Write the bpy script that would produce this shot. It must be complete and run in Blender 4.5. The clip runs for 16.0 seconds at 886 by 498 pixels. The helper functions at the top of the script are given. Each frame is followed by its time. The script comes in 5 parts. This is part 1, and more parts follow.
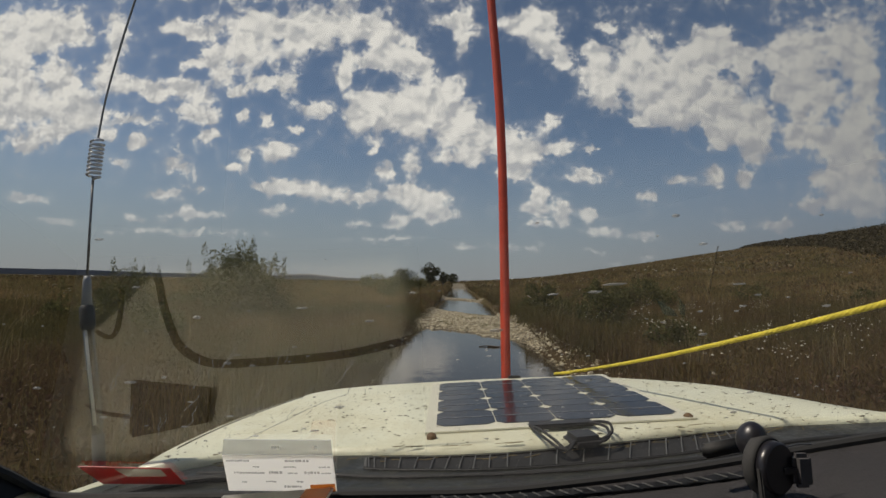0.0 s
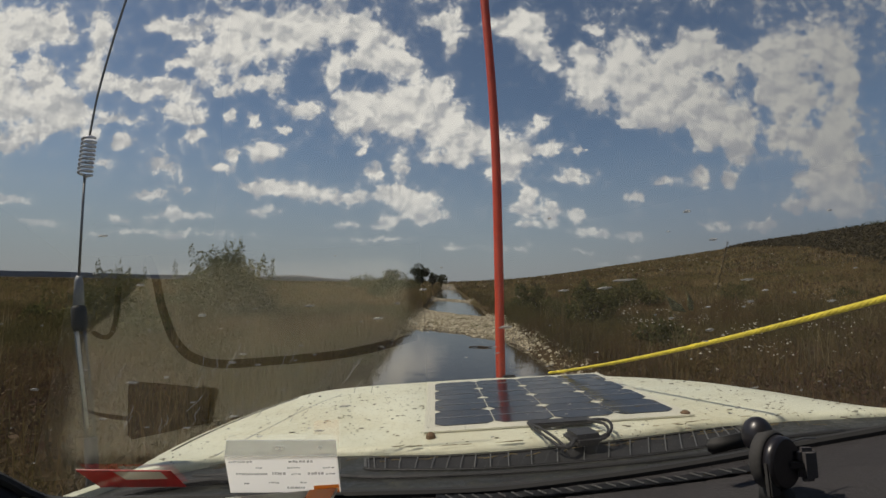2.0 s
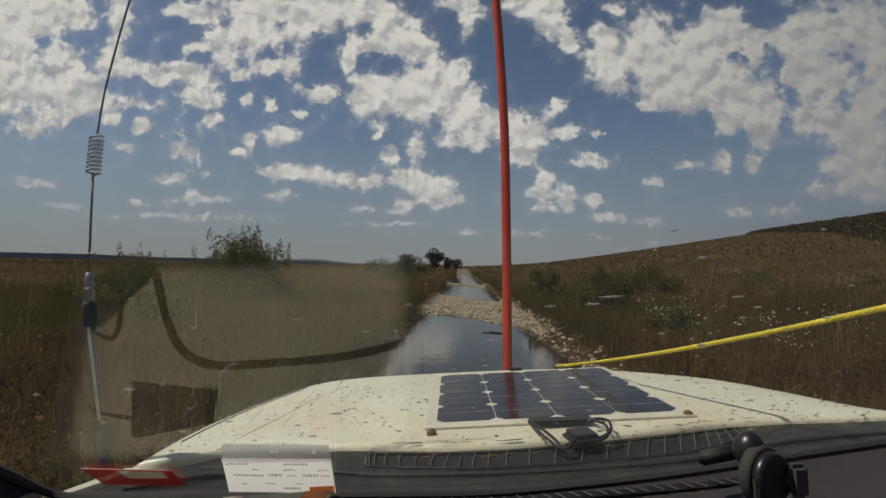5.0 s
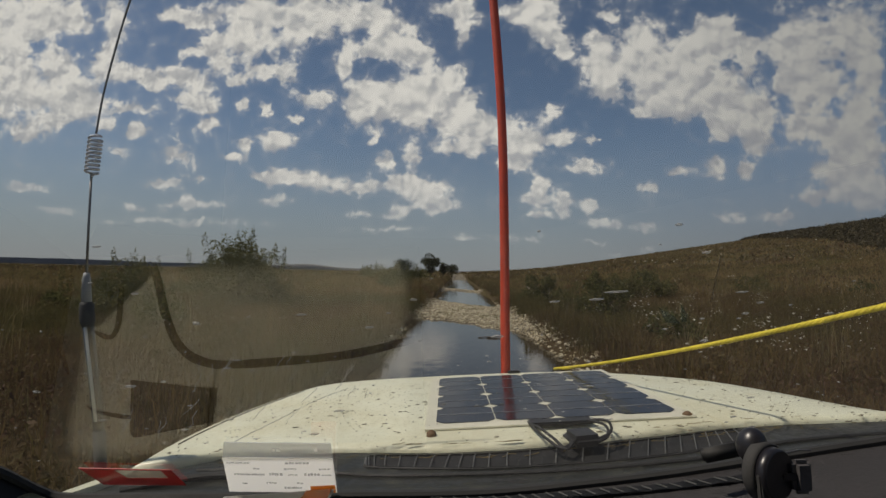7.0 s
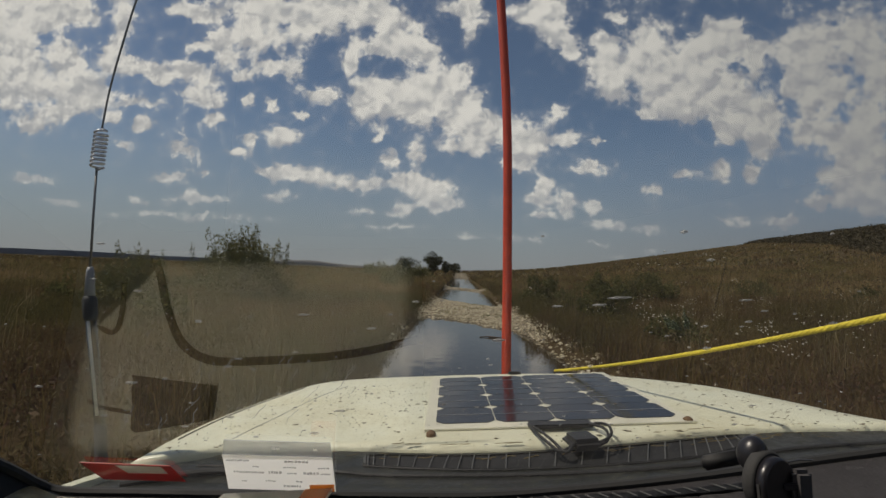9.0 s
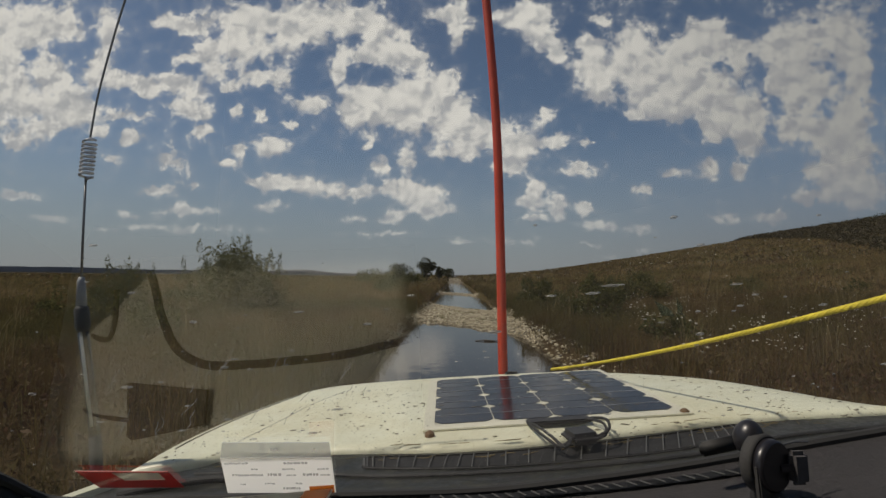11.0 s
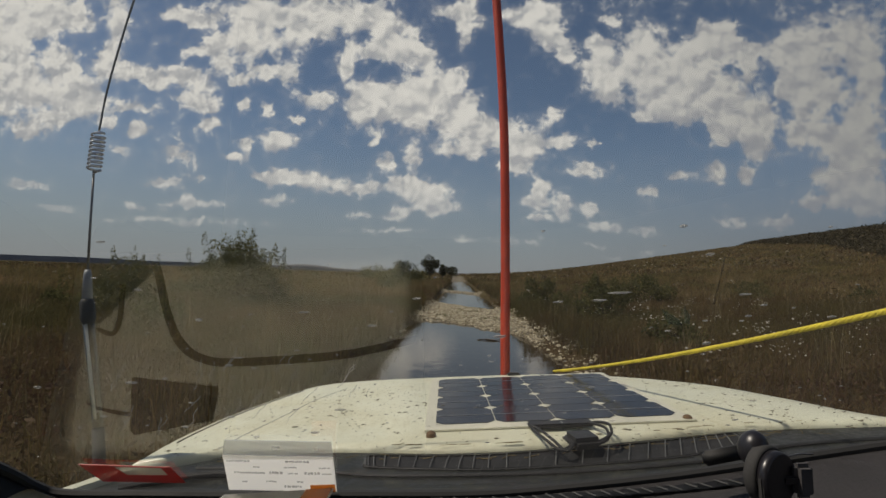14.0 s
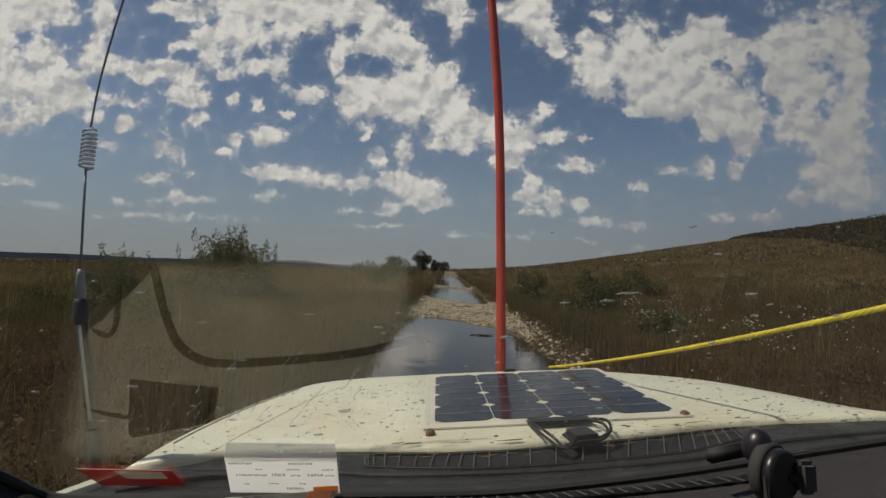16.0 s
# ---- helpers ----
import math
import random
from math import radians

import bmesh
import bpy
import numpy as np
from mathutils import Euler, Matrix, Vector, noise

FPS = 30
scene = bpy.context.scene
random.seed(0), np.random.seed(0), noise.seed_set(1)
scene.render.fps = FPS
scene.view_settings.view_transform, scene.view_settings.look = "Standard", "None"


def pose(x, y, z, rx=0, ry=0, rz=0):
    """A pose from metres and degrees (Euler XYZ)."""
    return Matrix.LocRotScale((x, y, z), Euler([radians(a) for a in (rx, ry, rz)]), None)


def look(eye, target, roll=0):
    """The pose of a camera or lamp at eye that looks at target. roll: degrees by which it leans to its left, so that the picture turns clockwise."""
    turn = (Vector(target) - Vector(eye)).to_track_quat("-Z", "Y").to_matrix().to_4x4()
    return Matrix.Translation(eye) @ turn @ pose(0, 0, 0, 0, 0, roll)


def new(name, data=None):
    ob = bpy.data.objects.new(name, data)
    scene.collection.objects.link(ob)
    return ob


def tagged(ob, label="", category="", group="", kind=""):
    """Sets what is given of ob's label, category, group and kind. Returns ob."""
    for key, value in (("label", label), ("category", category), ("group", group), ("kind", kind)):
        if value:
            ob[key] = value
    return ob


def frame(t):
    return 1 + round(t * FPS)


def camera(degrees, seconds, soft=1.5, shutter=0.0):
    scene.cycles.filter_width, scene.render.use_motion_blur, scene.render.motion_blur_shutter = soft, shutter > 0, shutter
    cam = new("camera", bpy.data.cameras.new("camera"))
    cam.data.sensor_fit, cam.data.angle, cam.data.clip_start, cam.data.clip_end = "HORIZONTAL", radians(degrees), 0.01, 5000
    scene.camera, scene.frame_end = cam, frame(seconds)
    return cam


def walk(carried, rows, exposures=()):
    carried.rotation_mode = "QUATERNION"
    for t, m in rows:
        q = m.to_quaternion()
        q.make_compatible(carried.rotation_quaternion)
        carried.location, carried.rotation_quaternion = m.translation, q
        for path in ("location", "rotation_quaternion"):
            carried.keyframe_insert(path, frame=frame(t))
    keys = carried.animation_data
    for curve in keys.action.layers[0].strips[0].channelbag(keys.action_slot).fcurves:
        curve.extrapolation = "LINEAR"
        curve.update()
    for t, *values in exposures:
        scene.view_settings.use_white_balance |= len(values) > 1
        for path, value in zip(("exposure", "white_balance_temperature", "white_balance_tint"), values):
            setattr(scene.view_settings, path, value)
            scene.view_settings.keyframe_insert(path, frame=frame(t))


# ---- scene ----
cam = camera(84.5, 16.0, soft=1.5)
PATH = [
    (0.0, 0.0015, -0.0065, 1.5914, 93.837, -1.055, 1.718),
    (0.5, -0.0078, -0.0053, 1.5870, 94.044, -0.698, 1.027),
    (1.0, -0.0187, -0.0021, 1.5902, 93.735, -1.080, 0.421),
    (1.5, -0.0232, 0.0001, 1.5971, 93.190, -1.262, 0.178),
    (2.0, -0.0172, -0.0030, 1.5874, 93.941, -0.828, 0.454),
    (2.5, -0.0119, -0.0032, 1.5941, 93.441, -0.424, 0.685),
    (3.0, -0.0020, -0.0059, 1.5909, 93.766, -0.356, 1.304),
    (3.5, -0.0068, -0.0074, 1.5758, 94.903, -0.664, 1.087),
    (4.0, -0.0079, -0.0075, 1.5741, 95.009, -0.480, 0.967),
    (4.5, 0.0019, -0.0062, 1.5940, 93.616, -0.783, 1.670),
    (5.0, 0.0085, -0.0037, 1.6156, 92.095, -1.207, 2.222),
    (7.5, -0.0004, -0.0037, 1.6050, 92.809, -1.259, 1.659),
    (8.0, 0.0149, -0.0047, 1.6171, 92.015, -0.908, 2.540),
    (8.5, 0.0039, -0.0053, 1.6014, 93.160, -1.626, 2.035),
    (9.0, -0.0000, -0.0031, 1.6097, 92.566, -2.301, 1.989),
    (11.5, -0.0002, -0.0053, 1.5973, 93.284, -0.205, 1.377),
    (12.0, 0.0145, -0.0049, 1.6157, 92.132, -1.028, 2.551),
    (12.5, 0.0208, -0.0054, 1.6197, 91.969, -1.841, 3.199),
    (13.0, 0.0086, -0.0030, 1.6207, 91.852, -2.649, 2.663),
    (13.5, 0.0011, -0.0023, 1.6156, 92.140, -2.386, 2.098),
    (14.0, -0.0029, -0.0035, 1.6035, 92.960, -1.860, 1.665),
    (14.5, -0.0065, -0.0018, 1.6087, 92.564, -2.201, 1.541),
    (15.0, 0.0017, -0.0049, 1.6012, 93.144, -1.564, 1.876),
    (15.5, -0.0179, 0.0014, 1.6118, 92.221, -2.243, 0.822),
    (16.0, -0.0168, 0.0005, 1.6083, 92.434, -1.617, 0.705),
]
walk(cam, [(t, pose(x, y, z, rx, ry, rz)) for t, x, y, z, rx, ry, rz in PATH],
     [(0.0, 0.06, 7030, 12), (4.0, 0.04, 7030, 12), (5.0, -0.08, 7030, 12), (16.0, -0.08, 7030, 12)])

# ---- world: a Nishita sky with fair-weather clouds ----
SUN_ELEV, SUN_AZ = 55.0, -89.0      # degrees; azimuth clockwise from straight ahead (+y)

# clouds as (east/ahead, up/ahead, half width, half height), by region of the sky
WEST_HIGH = [
    (-0.963, 0.516, 0.074, 0.042), (-0.992, 0.448, 0.038, 0.030), (-0.913, 0.541, 0.032, 0.030), (-0.837, 0.528, 0.038, 0.030), (-0.736, 0.517, 0.026, 0.035), (-0.976, 0.380, 0.043, 0.054),
    (-0.910, 0.362, 0.025, 0.025), (-0.862, 0.426, 0.030, 0.030), (-0.840, 0.367, 0.028, 0.037), (-0.799, 0.345, 0.042, 0.024), (-0.866, 0.303, 0.043, 0.017), (-0.927, 0.275, 0.025, 0.013),
    (-0.767, 0.438, 0.024, 0.032), (-0.708, 0.413, 0.045, 0.021), (-0.656, 0.387, 0.019, 0.015), (-0.753, 0.301, 0.016, 0.015), (-0.691, 0.282, 0.022, 0.013), (-0.617, 0.540, 0.032, 0.016),
    (-0.569, 0.522, 0.022, 0.013), (-0.537, 0.476, 0.022, 0.016), (-0.574, 0.454, 0.025, 0.011)]
WEST = [
    (-0.591, 0.409, 0.039, 0.018), (-0.564, 0.352, 0.034, 0.027), (-0.510, 0.429, 0.020, 0.015), (-0.473, 0.394, 0.019, 0.017), (-0.536, 0.294, 0.024, 0.010), (-0.459, 0.342, 0.015, 0.013),
    (-0.458, 0.480, 0.054, 0.034), (-0.399, 0.545, 0.100, 0.022), (-0.335, 0.503, 0.041, 0.034), (-0.218, 0.538, 0.060, 0.027), (-0.414, 0.416, 0.027, 0.015), (-0.359, 0.409, 0.018, 0.027),
    (-0.303, 0.358, 0.031, 0.016), (-0.250, 0.431, 0.017, 0.036), (-0.155, 0.482, 0.043, 0.036), (-0.198, 0.463, 0.031, 0.016), (-0.091, 0.457, 0.030, 0.030), (-0.345, 0.317, 0.018, 0.008),
    (-0.453, 0.264, 0.017, 0.013), (-0.380, 0.267, 0.032, 0.013), (-0.406, 0.334, 0.010, 0.011)]
CENTRE = [
    (-0.155, 0.359, 0.064, 0.039), (-0.203, 0.355, 0.026, 0.033), (-0.078, 0.350, 0.059, 0.039), (-0.022, 0.388, 0.035, 0.036), (0.024, 0.307, 0.054, 0.033), (-0.007, 0.255, 0.035, 0.015),
    (0.117, 0.284, 0.051, 0.031), (0.133, 0.244, 0.022, 0.021), (0.188, 0.333, 0.013, 0.019), (0.218, 0.281, 0.039, 0.013), (-0.182, 0.270, 0.014, 0.013), (-0.158, 0.228, 0.021, 0.013),
    (-0.100, 0.240, 0.015, 0.022), (0.003, 0.525, 0.020, 0.043), (-0.027, 0.552, 0.026, 0.012), (0.131, 0.539, 0.054, 0.021), (0.181, 0.510, 0.035, 0.040), (0.213, 0.467, 0.014, 0.019),
    (0.278, 0.279, 0.009, 0.005), (0.092, 0.228, 0.019, 0.012)]
LOW = [
    (-0.409, 0.192, 0.030, 0.011), (-0.343, 0.195, 0.030, 0.017), (-0.233, 0.179, 0.095, 0.017), (-0.092, 0.188, 0.047, 0.016), (-0.063, 0.159, 0.044, 0.022), (-0.390, 0.142, 0.034, 0.012),
    (-0.620, 0.176, 0.027, 0.012), (-0.533, 0.182, 0.012, 0.010), (-0.558, 0.132, 0.055, 0.013), (-0.680, 0.119, 0.022, 0.010), (-0.122, 0.128, 0.023, 0.013), (-0.035, 0.134, 0.029, 0.013),
    (0.248, 0.221, 0.057, 0.017), (0.387, 0.182, 0.023, 0.012), (0.156, 0.158, 0.052, 0.020), (0.167, 0.188, 0.017, 0.012), (0.164, 0.118, 0.025, 0.009), (0.219, 0.142, 0.017, 0.014),
    (0.262, 0.140, 0.014, 0.013), (0.528, 0.120, 0.016, 0.014), (0.559, 0.126, 0.011, 0.015)]
EAST_HIGH = [
    (0.287, 0.486, 0.023, 0.018), (0.304, 0.542, 0.025, 0.012), (0.278, 0.422, 0.039, 0.045), (0.305, 0.386, 0.017, 0.021), (0.367, 0.480, 0.039, 0.049), (0.401, 0.395, 0.057, 0.044),
    (0.452, 0.426, 0.047, 0.053), (0.483, 0.362, 0.054, 0.031), (0.378, 0.335, 0.016, 0.012), (0.488, 0.485, 0.028, 0.035), (0.528, 0.516, 0.028, 0.029), (0.561, 0.490, 0.025, 0.035),
    (0.589, 0.460, 0.013, 0.026), (0.536, 0.397, 0.045, 0.035), (0.663, 0.489, 0.040, 0.049), (0.706, 0.440, 0.038, 0.037), (0.662, 0.417, 0.021, 0.025), (0.752, 0.514, 0.044, 0.039),
    (0.816, 0.476, 0.031, 0.044), (0.831, 0.416, 0.020, 0.034)]
EAST = [
    (0.580, 0.327, 0.038, 0.032), (0.620, 0.352, 0.020, 0.032), (0.547, 0.348, 0.034, 0.025), (0.598, 0.279, 0.031, 0.032), (0.586, 0.218, 0.016, 0.021), (0.524, 0.298, 0.019, 0.015),
    (0.514, 0.228, 0.025, 0.021), (0.449, 0.212, 0.021, 0.012), (0.703, 0.352, 0.031, 0.039), (0.691, 0.292, 0.031, 0.028), (0.750, 0.396, 0.026, 0.022), (0.779, 0.301, 0.037, 0.043),
    (0.819, 0.340, 0.031, 0.032), (0.812, 0.244, 0.041, 0.055), (0.756, 0.221, 0.031, 0.032), (0.746, 0.167, 0.066, 0.012), (0.821, 0.179, 0.030, 0.025), (0.644, 0.127, 0.044, 0.011)]
THIN = [
    (-0.598, 0.236, 0.034, 0.022), (-0.721, 0.239, 0.017, 0.012), (-0.687, 0.330, 0.042, 0.012), (-0.865, 0.114, 0.052, 0.010), (-0.581, 0.093, 0.182, 0.008), (-0.211, 0.116, 0.054, 0.009),
    (0.298, 0.111, 0.025, 0.009), (0.377, 0.099, 0.036, 0.009), (0.024, 0.073, 0.039, 0.007), (0.321, 0.049, 0.018, 0.005), (0.282, 0.068, 0.023, 0.005), (0.379, 0.058, 0.018, 0.005),
    (0.139, 0.069, 0.034, 0.009), (-0.917, 0.160, 0.050, 0.012), (-0.476, 0.228, 0.024, 0.012), (-0.140, 0.087, 0.070, 0.007)]


# loose flocks of small puffs, and the banks that go on above and beside
SCATTER = [(-0.80, 0.42, 0.26, 0.16), (-0.50, 0.36, 0.24, 0.14), (-0.62, 0.24, 0.30, 0.07), (0.60, 0.36, 0.26, 0.16), (-0.20, 0.30, 0.20, 0.06), (0.25, 0.13, 0.30, 0.04)]
BEYOND = [(-0.60, 0.66, 0.30, 0.07), (-0.15, 0.66, 0.24, 0.07), (0.45, 0.68, 0.24, 0.08), (0.85, 0.66, 0.18, 0.10), (1.08, 0.40, 0.15, 0.20), (1.05, 0.18, 0.14, 0.08), (-1.14, 0.40, 0.14, 0.14)]


class Net:
    """Short-hand for node trees."""

    def __init__(self, tree):
        self.t = tree

    def put(self, sock, value):
        if isinstance(value, bpy.types.NodeSocket):
            self.t.links.new(value, sock)
        elif value is not None:
            sock.default_value = value

    def math(self, op, a, b=None, c=None, clamp=False):
        n = self.t.nodes.new("ShaderNodeMath")
        n.operation, n.use_clamp = op, clamp
        for s, v in zip(n.inputs, (a, b, c)):
            self.put(s, v)
        return n.outputs[0]

    def vec(self, op, a, b=None, c=None):
        n = self.t.nodes.new("ShaderNodeVectorMath")
        n.operation = op
        for s, v in zip(n.inputs, (a, b, c)):
            self.put(s, v)
        return n.outputs["Value"] if op in ("DOT_PRODUCT", "LENGTH") else n.outputs[0]

    def noise(self, vector, scale, detail=4.0, rough=0.5, distort=0.0):
        n = self.t.nodes.new("ShaderNodeTexNoise")
        self.put(n.inputs["Vector"], vector)
        for k, v in (("Scale", scale), ("Detail", detail), ("Roughness", rough), ("Distortion", distort)):
            self.put(n.inputs[k], v)
        return n.outputs[0]

    def voronoi(self, vector, scale, out="Distance", feature="F1"):
        n = self.t.nodes.new("ShaderNodeTexVoronoi")
        n.feature = feature
        self.put(n.inputs["Vector"], vector)
        self.put(n.inputs["Scale"], scale)
        return n.outputs[out]

    def span(self, v, a, b, lo=0.0, hi=1.0, smooth=True):
        n = self.t.nodes.new("ShaderNodeMapRange")
        n.interpolation_type = "SMOOTHSTEP" if smooth else "LINEAR"
        for s, x in zip(n.inputs, (v, a, b, lo, hi)):
            self.put(s, x)
        return n.outputs[0]

    def mix(self, f, a, b):
        n = self.t.nodes.new("ShaderNodeMix")
        n.data_type = "RGBA"
        self.put(n.inputs[0], f)
        for s, v in ((n.inputs[6], a), (n.inputs[7], b)):
            self.put(s, (*v, 1.0) if isinstance(v, tuple) and len(v) == 3 else v)
        return n.outputs[2]

    def ramp(self, f, stops):
        n = self.t.nodes.new("ShaderNodeValToRGB")
        e = n.color_ramp.elements
        while len(e) < len(stops):
            e.new(0.5)
        for k, (p, c) in zip(e, stops):
            k.position, k.color = p, (*c, 1.0)
        self.put(n.inputs[0], f)
        return n.outputs[0]

    def bump(self, h, strength=0.3, dist=0.01):
        n = self.t.nodes.new("ShaderNodeBump")
        n.inputs["Strength"].default_value, n.inputs["Distance"].default_value = strength, dist
        self.put(n.inputs["Height"], h)
        return n.outputs[0]


world = bpy.data.worlds.new("world")
scene.world = world
world.use_nodes = True
wt = world.node_tree
wt.nodes.clear()
w = Net(wt)
sky = wt.nodes.new("ShaderNodeTexSky")
sky.sky_type, sky.sun_disc = "NISHITA", False
sky.sun_elevation, sky.sun_rotation = radians(SUN_ELEV), radians(SUN_AZ)
sky.air_density, sky.dust_density, sky.ozone_density = 1.0, 0.3, 2.4
coord = wt.nodes.new("ShaderNodeTexCoord").outputs["Generated"]
parts3 = wt.nodes.new("ShaderNodeSeparateXYZ")
wt.links.new(coord, parts3.inputs[0])
dx, dy, dz = parts3.outputs
ahead = w.math("MAXIMUM", w.math("ABSOLUTE", dy), 0.08)
comb = wt.nodes.new("ShaderNodeCombineXYZ")
w.put(comb.inputs[0], w.math("DIVIDE", dx, ahead))
w.put(comb.inputs[1], w.math("DIVIDE", dz, ahead))
uv = comb.outputs[0]
# the cloud deck: a level sheet overhead, so that clouds shrink towards the horizon
up = w.math("ADD", w.math("MAXIMUM", dz, 0.0), 0.06)
deck = wt.nodes.new("ShaderNodeCombineXYZ")
w.put(deck.inputs[0], w.math("DIVIDE", dx, up))
w.put(deck.inputs[1], w.math("DIVIDE", dy, up))
deck = deck.outputs[0]
def warp(vector, scale, detail, push):
    """Shifts a vector about by a noise."""
    n = wt.nodes.new("ShaderNodeTexNoise")
    w.put(n.inputs["Vector"], vector)
    n.inputs["Scale"].default_value, n.inputs["Detail"].default_value = scale, detail
    return w.vec("ADD", vector, w.vec("MULTIPLY", w.vec("SUBTRACT", n.outputs["Color"], (0.5, 0.5, 0.5)), push))


uv_w = warp(warp(uv, 20.0, 5.0, (0.060, 0.045, 0.0)), 90.0, 2.0, (0.018, 0.015, 0.0))
bias, middle = 0.0, 0.0      # how much cloud there is, and the height at which its heap has its middle
for group, amount in ((WEST_HIGH, 1.10), (WEST, 1.05), (CENTRE, 1.1), (LOW, 1.0), (EAST_HIGH, 0.95), (EAST, 0.9), (THIN, 0.85), (SCATTER, 0.12), (BEYOND, 0.7)):
    for u0, v0, ru, rv in group:
        q = w.vec("MULTIPLY_ADD", uv_w, (1 / ru, 1 / rv, 0.0), (-u0 / ru, -v0 / rv, 0.0))
        heap = w.math("POWER", 0.52, w.vec("DOT_PRODUCT", q, q))
        bias = w.math("MULTIPLY_ADD", heap, amount, bias)
        middle = w.math("MULTIPLY_ADD", heap, amount * v0, middle)
middle = w.math("DIVIDE", middle, w.math("ADD", bias, 0.01))
tops = w.math("MULTIPLY", w.math("SUBTRACT", w.math("DIVIDE", dz, ahead), middle), 30.0)      # how far up its own heap a place lies
bias = w.math("MINIMUM", bias, 1.25)


def billow(vector, scale):
    """Rounded heaps, as on the tops of cumulus."""
    n = wt.nodes.new("ShaderNodeTexVoronoi")
    n.feature, n.normalize = "SMOOTH_F1", True
    w.put(n.inputs["Vector"], vector)
    for k, v in (("Scale", scale), ("Detail", 3.0), ("Roughness", 0.6), ("Lacunarity", 2.2), ("Smoothness", 0.4)):
        n.inputs[k].default_value = v
    return w.math("SUBTRACT", 1.0, n.outputs["Distance"])


uv_r = warp(uv, 44.0, 4.0, (0.030, 0.024, 0.0))
heaps = billow(uv_r, 30.0)
heaps_lit = billow(w.vec("ADD", uv_r, (-0.007, 0.012, 0.0)), 30.0)
puffs = w.noise(deck, 2.2, 6.0, 0.58, 0.1)
small = w.noise(uv, 22.0, 9.0, 0.63, 0.25)
swell = w.noise(uv_r, 24.0, 3.0, 0.55)
swell_lit = w.noise(w.vec("ADD", uv_r, (-0.010, 0.018, 0.0)), 24.0, 3.0, 0.55)
dens = w.math("ADD", w.math("MULTIPLY", bias, 0.62), w.math("ADD", w.math("MULTIPLY", puffs, 0.35), w.math("MULTIPLY", small, 1.30)))
dens = w.math("ADD", dens, w.math("MULTIPLY", heaps, 0.55))
CLOUD_LO = 1.47
cover = w.math("MAXIMUM", w.span(dens, CLOUD_LO, CLOUD_LO + 0.34), w.span(dens, CLOUD_LO - 0.20, CLOUD_LO + 0.30, 0.0, 0.20))
thick = w.span(dens, CLOUD_LO + 0.35, CLOUD_LO + 0.9)
relief = w.math("ADD", w.math("SUBTRACT", heaps, heaps_lit), w.math("MULTIPLY", w.math("SUBTRACT", swell, swell_lit), 1.6))
lit = w.span(w.math("ADD", relief, w.math("MULTIPLY", w.math("MINIMUM", w.math("MAXIMUM", tops, -1.0), 1.0), 0.14)), -0.36, 0.26)
deep = w.math("MULTIPLY", thick, 0.6)        # deep inside a bank the light is even
lit = w.math("ADD", w.math("MULTIPLY", lit, w.math("SUBTRACT", 1.0, deep)), w.math("MULTIPLY", deep, 0.74))
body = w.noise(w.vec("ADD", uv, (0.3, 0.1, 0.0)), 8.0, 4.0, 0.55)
east = w.span(dx, 0.10, 0.75, 0.0, 1.0)        # clouds and veil darken eastwards: greyer cloud, and lens fall-off put into the colour
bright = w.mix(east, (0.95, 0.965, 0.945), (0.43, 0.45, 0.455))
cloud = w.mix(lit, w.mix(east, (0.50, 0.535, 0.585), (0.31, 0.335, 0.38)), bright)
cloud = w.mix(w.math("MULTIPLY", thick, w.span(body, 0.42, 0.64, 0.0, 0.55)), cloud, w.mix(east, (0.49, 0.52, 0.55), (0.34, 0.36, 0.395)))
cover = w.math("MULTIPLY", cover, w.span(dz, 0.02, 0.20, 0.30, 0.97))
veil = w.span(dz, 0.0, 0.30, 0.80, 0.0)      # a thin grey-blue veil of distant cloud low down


def backdrop_light(color, strength):
    n = wt.nodes.new("ShaderNodeBackground")
    w.put(n.inputs[0], color)
    n.inputs[1].default_value = strength
    return n.outputs[0]


def blend(f, a, b):
    n = wt.nodes.new("ShaderNodeMixShader")
    w.put(n.inputs[0], f)
    wt.links.new(a, n.inputs[1])
    wt.links.new(b, n.inputs[2])
    return n.outputs[0]


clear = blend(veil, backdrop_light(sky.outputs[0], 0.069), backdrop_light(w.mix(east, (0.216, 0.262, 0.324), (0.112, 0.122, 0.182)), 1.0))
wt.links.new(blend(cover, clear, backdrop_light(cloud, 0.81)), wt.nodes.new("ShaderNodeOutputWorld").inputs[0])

sun = new("sun", bpy.data.lights.new("sun", "SUN"))
sun.data.energy, sun.data.angle, sun.data.color = 3.35, radians(0.6), (1.0, 0.95, 0.86)
ce, se = math.cos(radians(SUN_ELEV)), math.sin(radians(SUN_ELEV))
sun.matrix_world = look((ce * math.sin(radians(SUN_AZ)) * 50, ce * math.cos(radians(SUN_AZ)) * 50, se * 50), (0, 0, 0))


# ---- materials ----
def material(name):
    m = bpy.data.materials.new(name)
    m.use_nodes = True
    t = m.node_tree
    return m, Net(t), t.nodes["Principled BSDF"], t.nodes.new("ShaderNodeTexCoord")


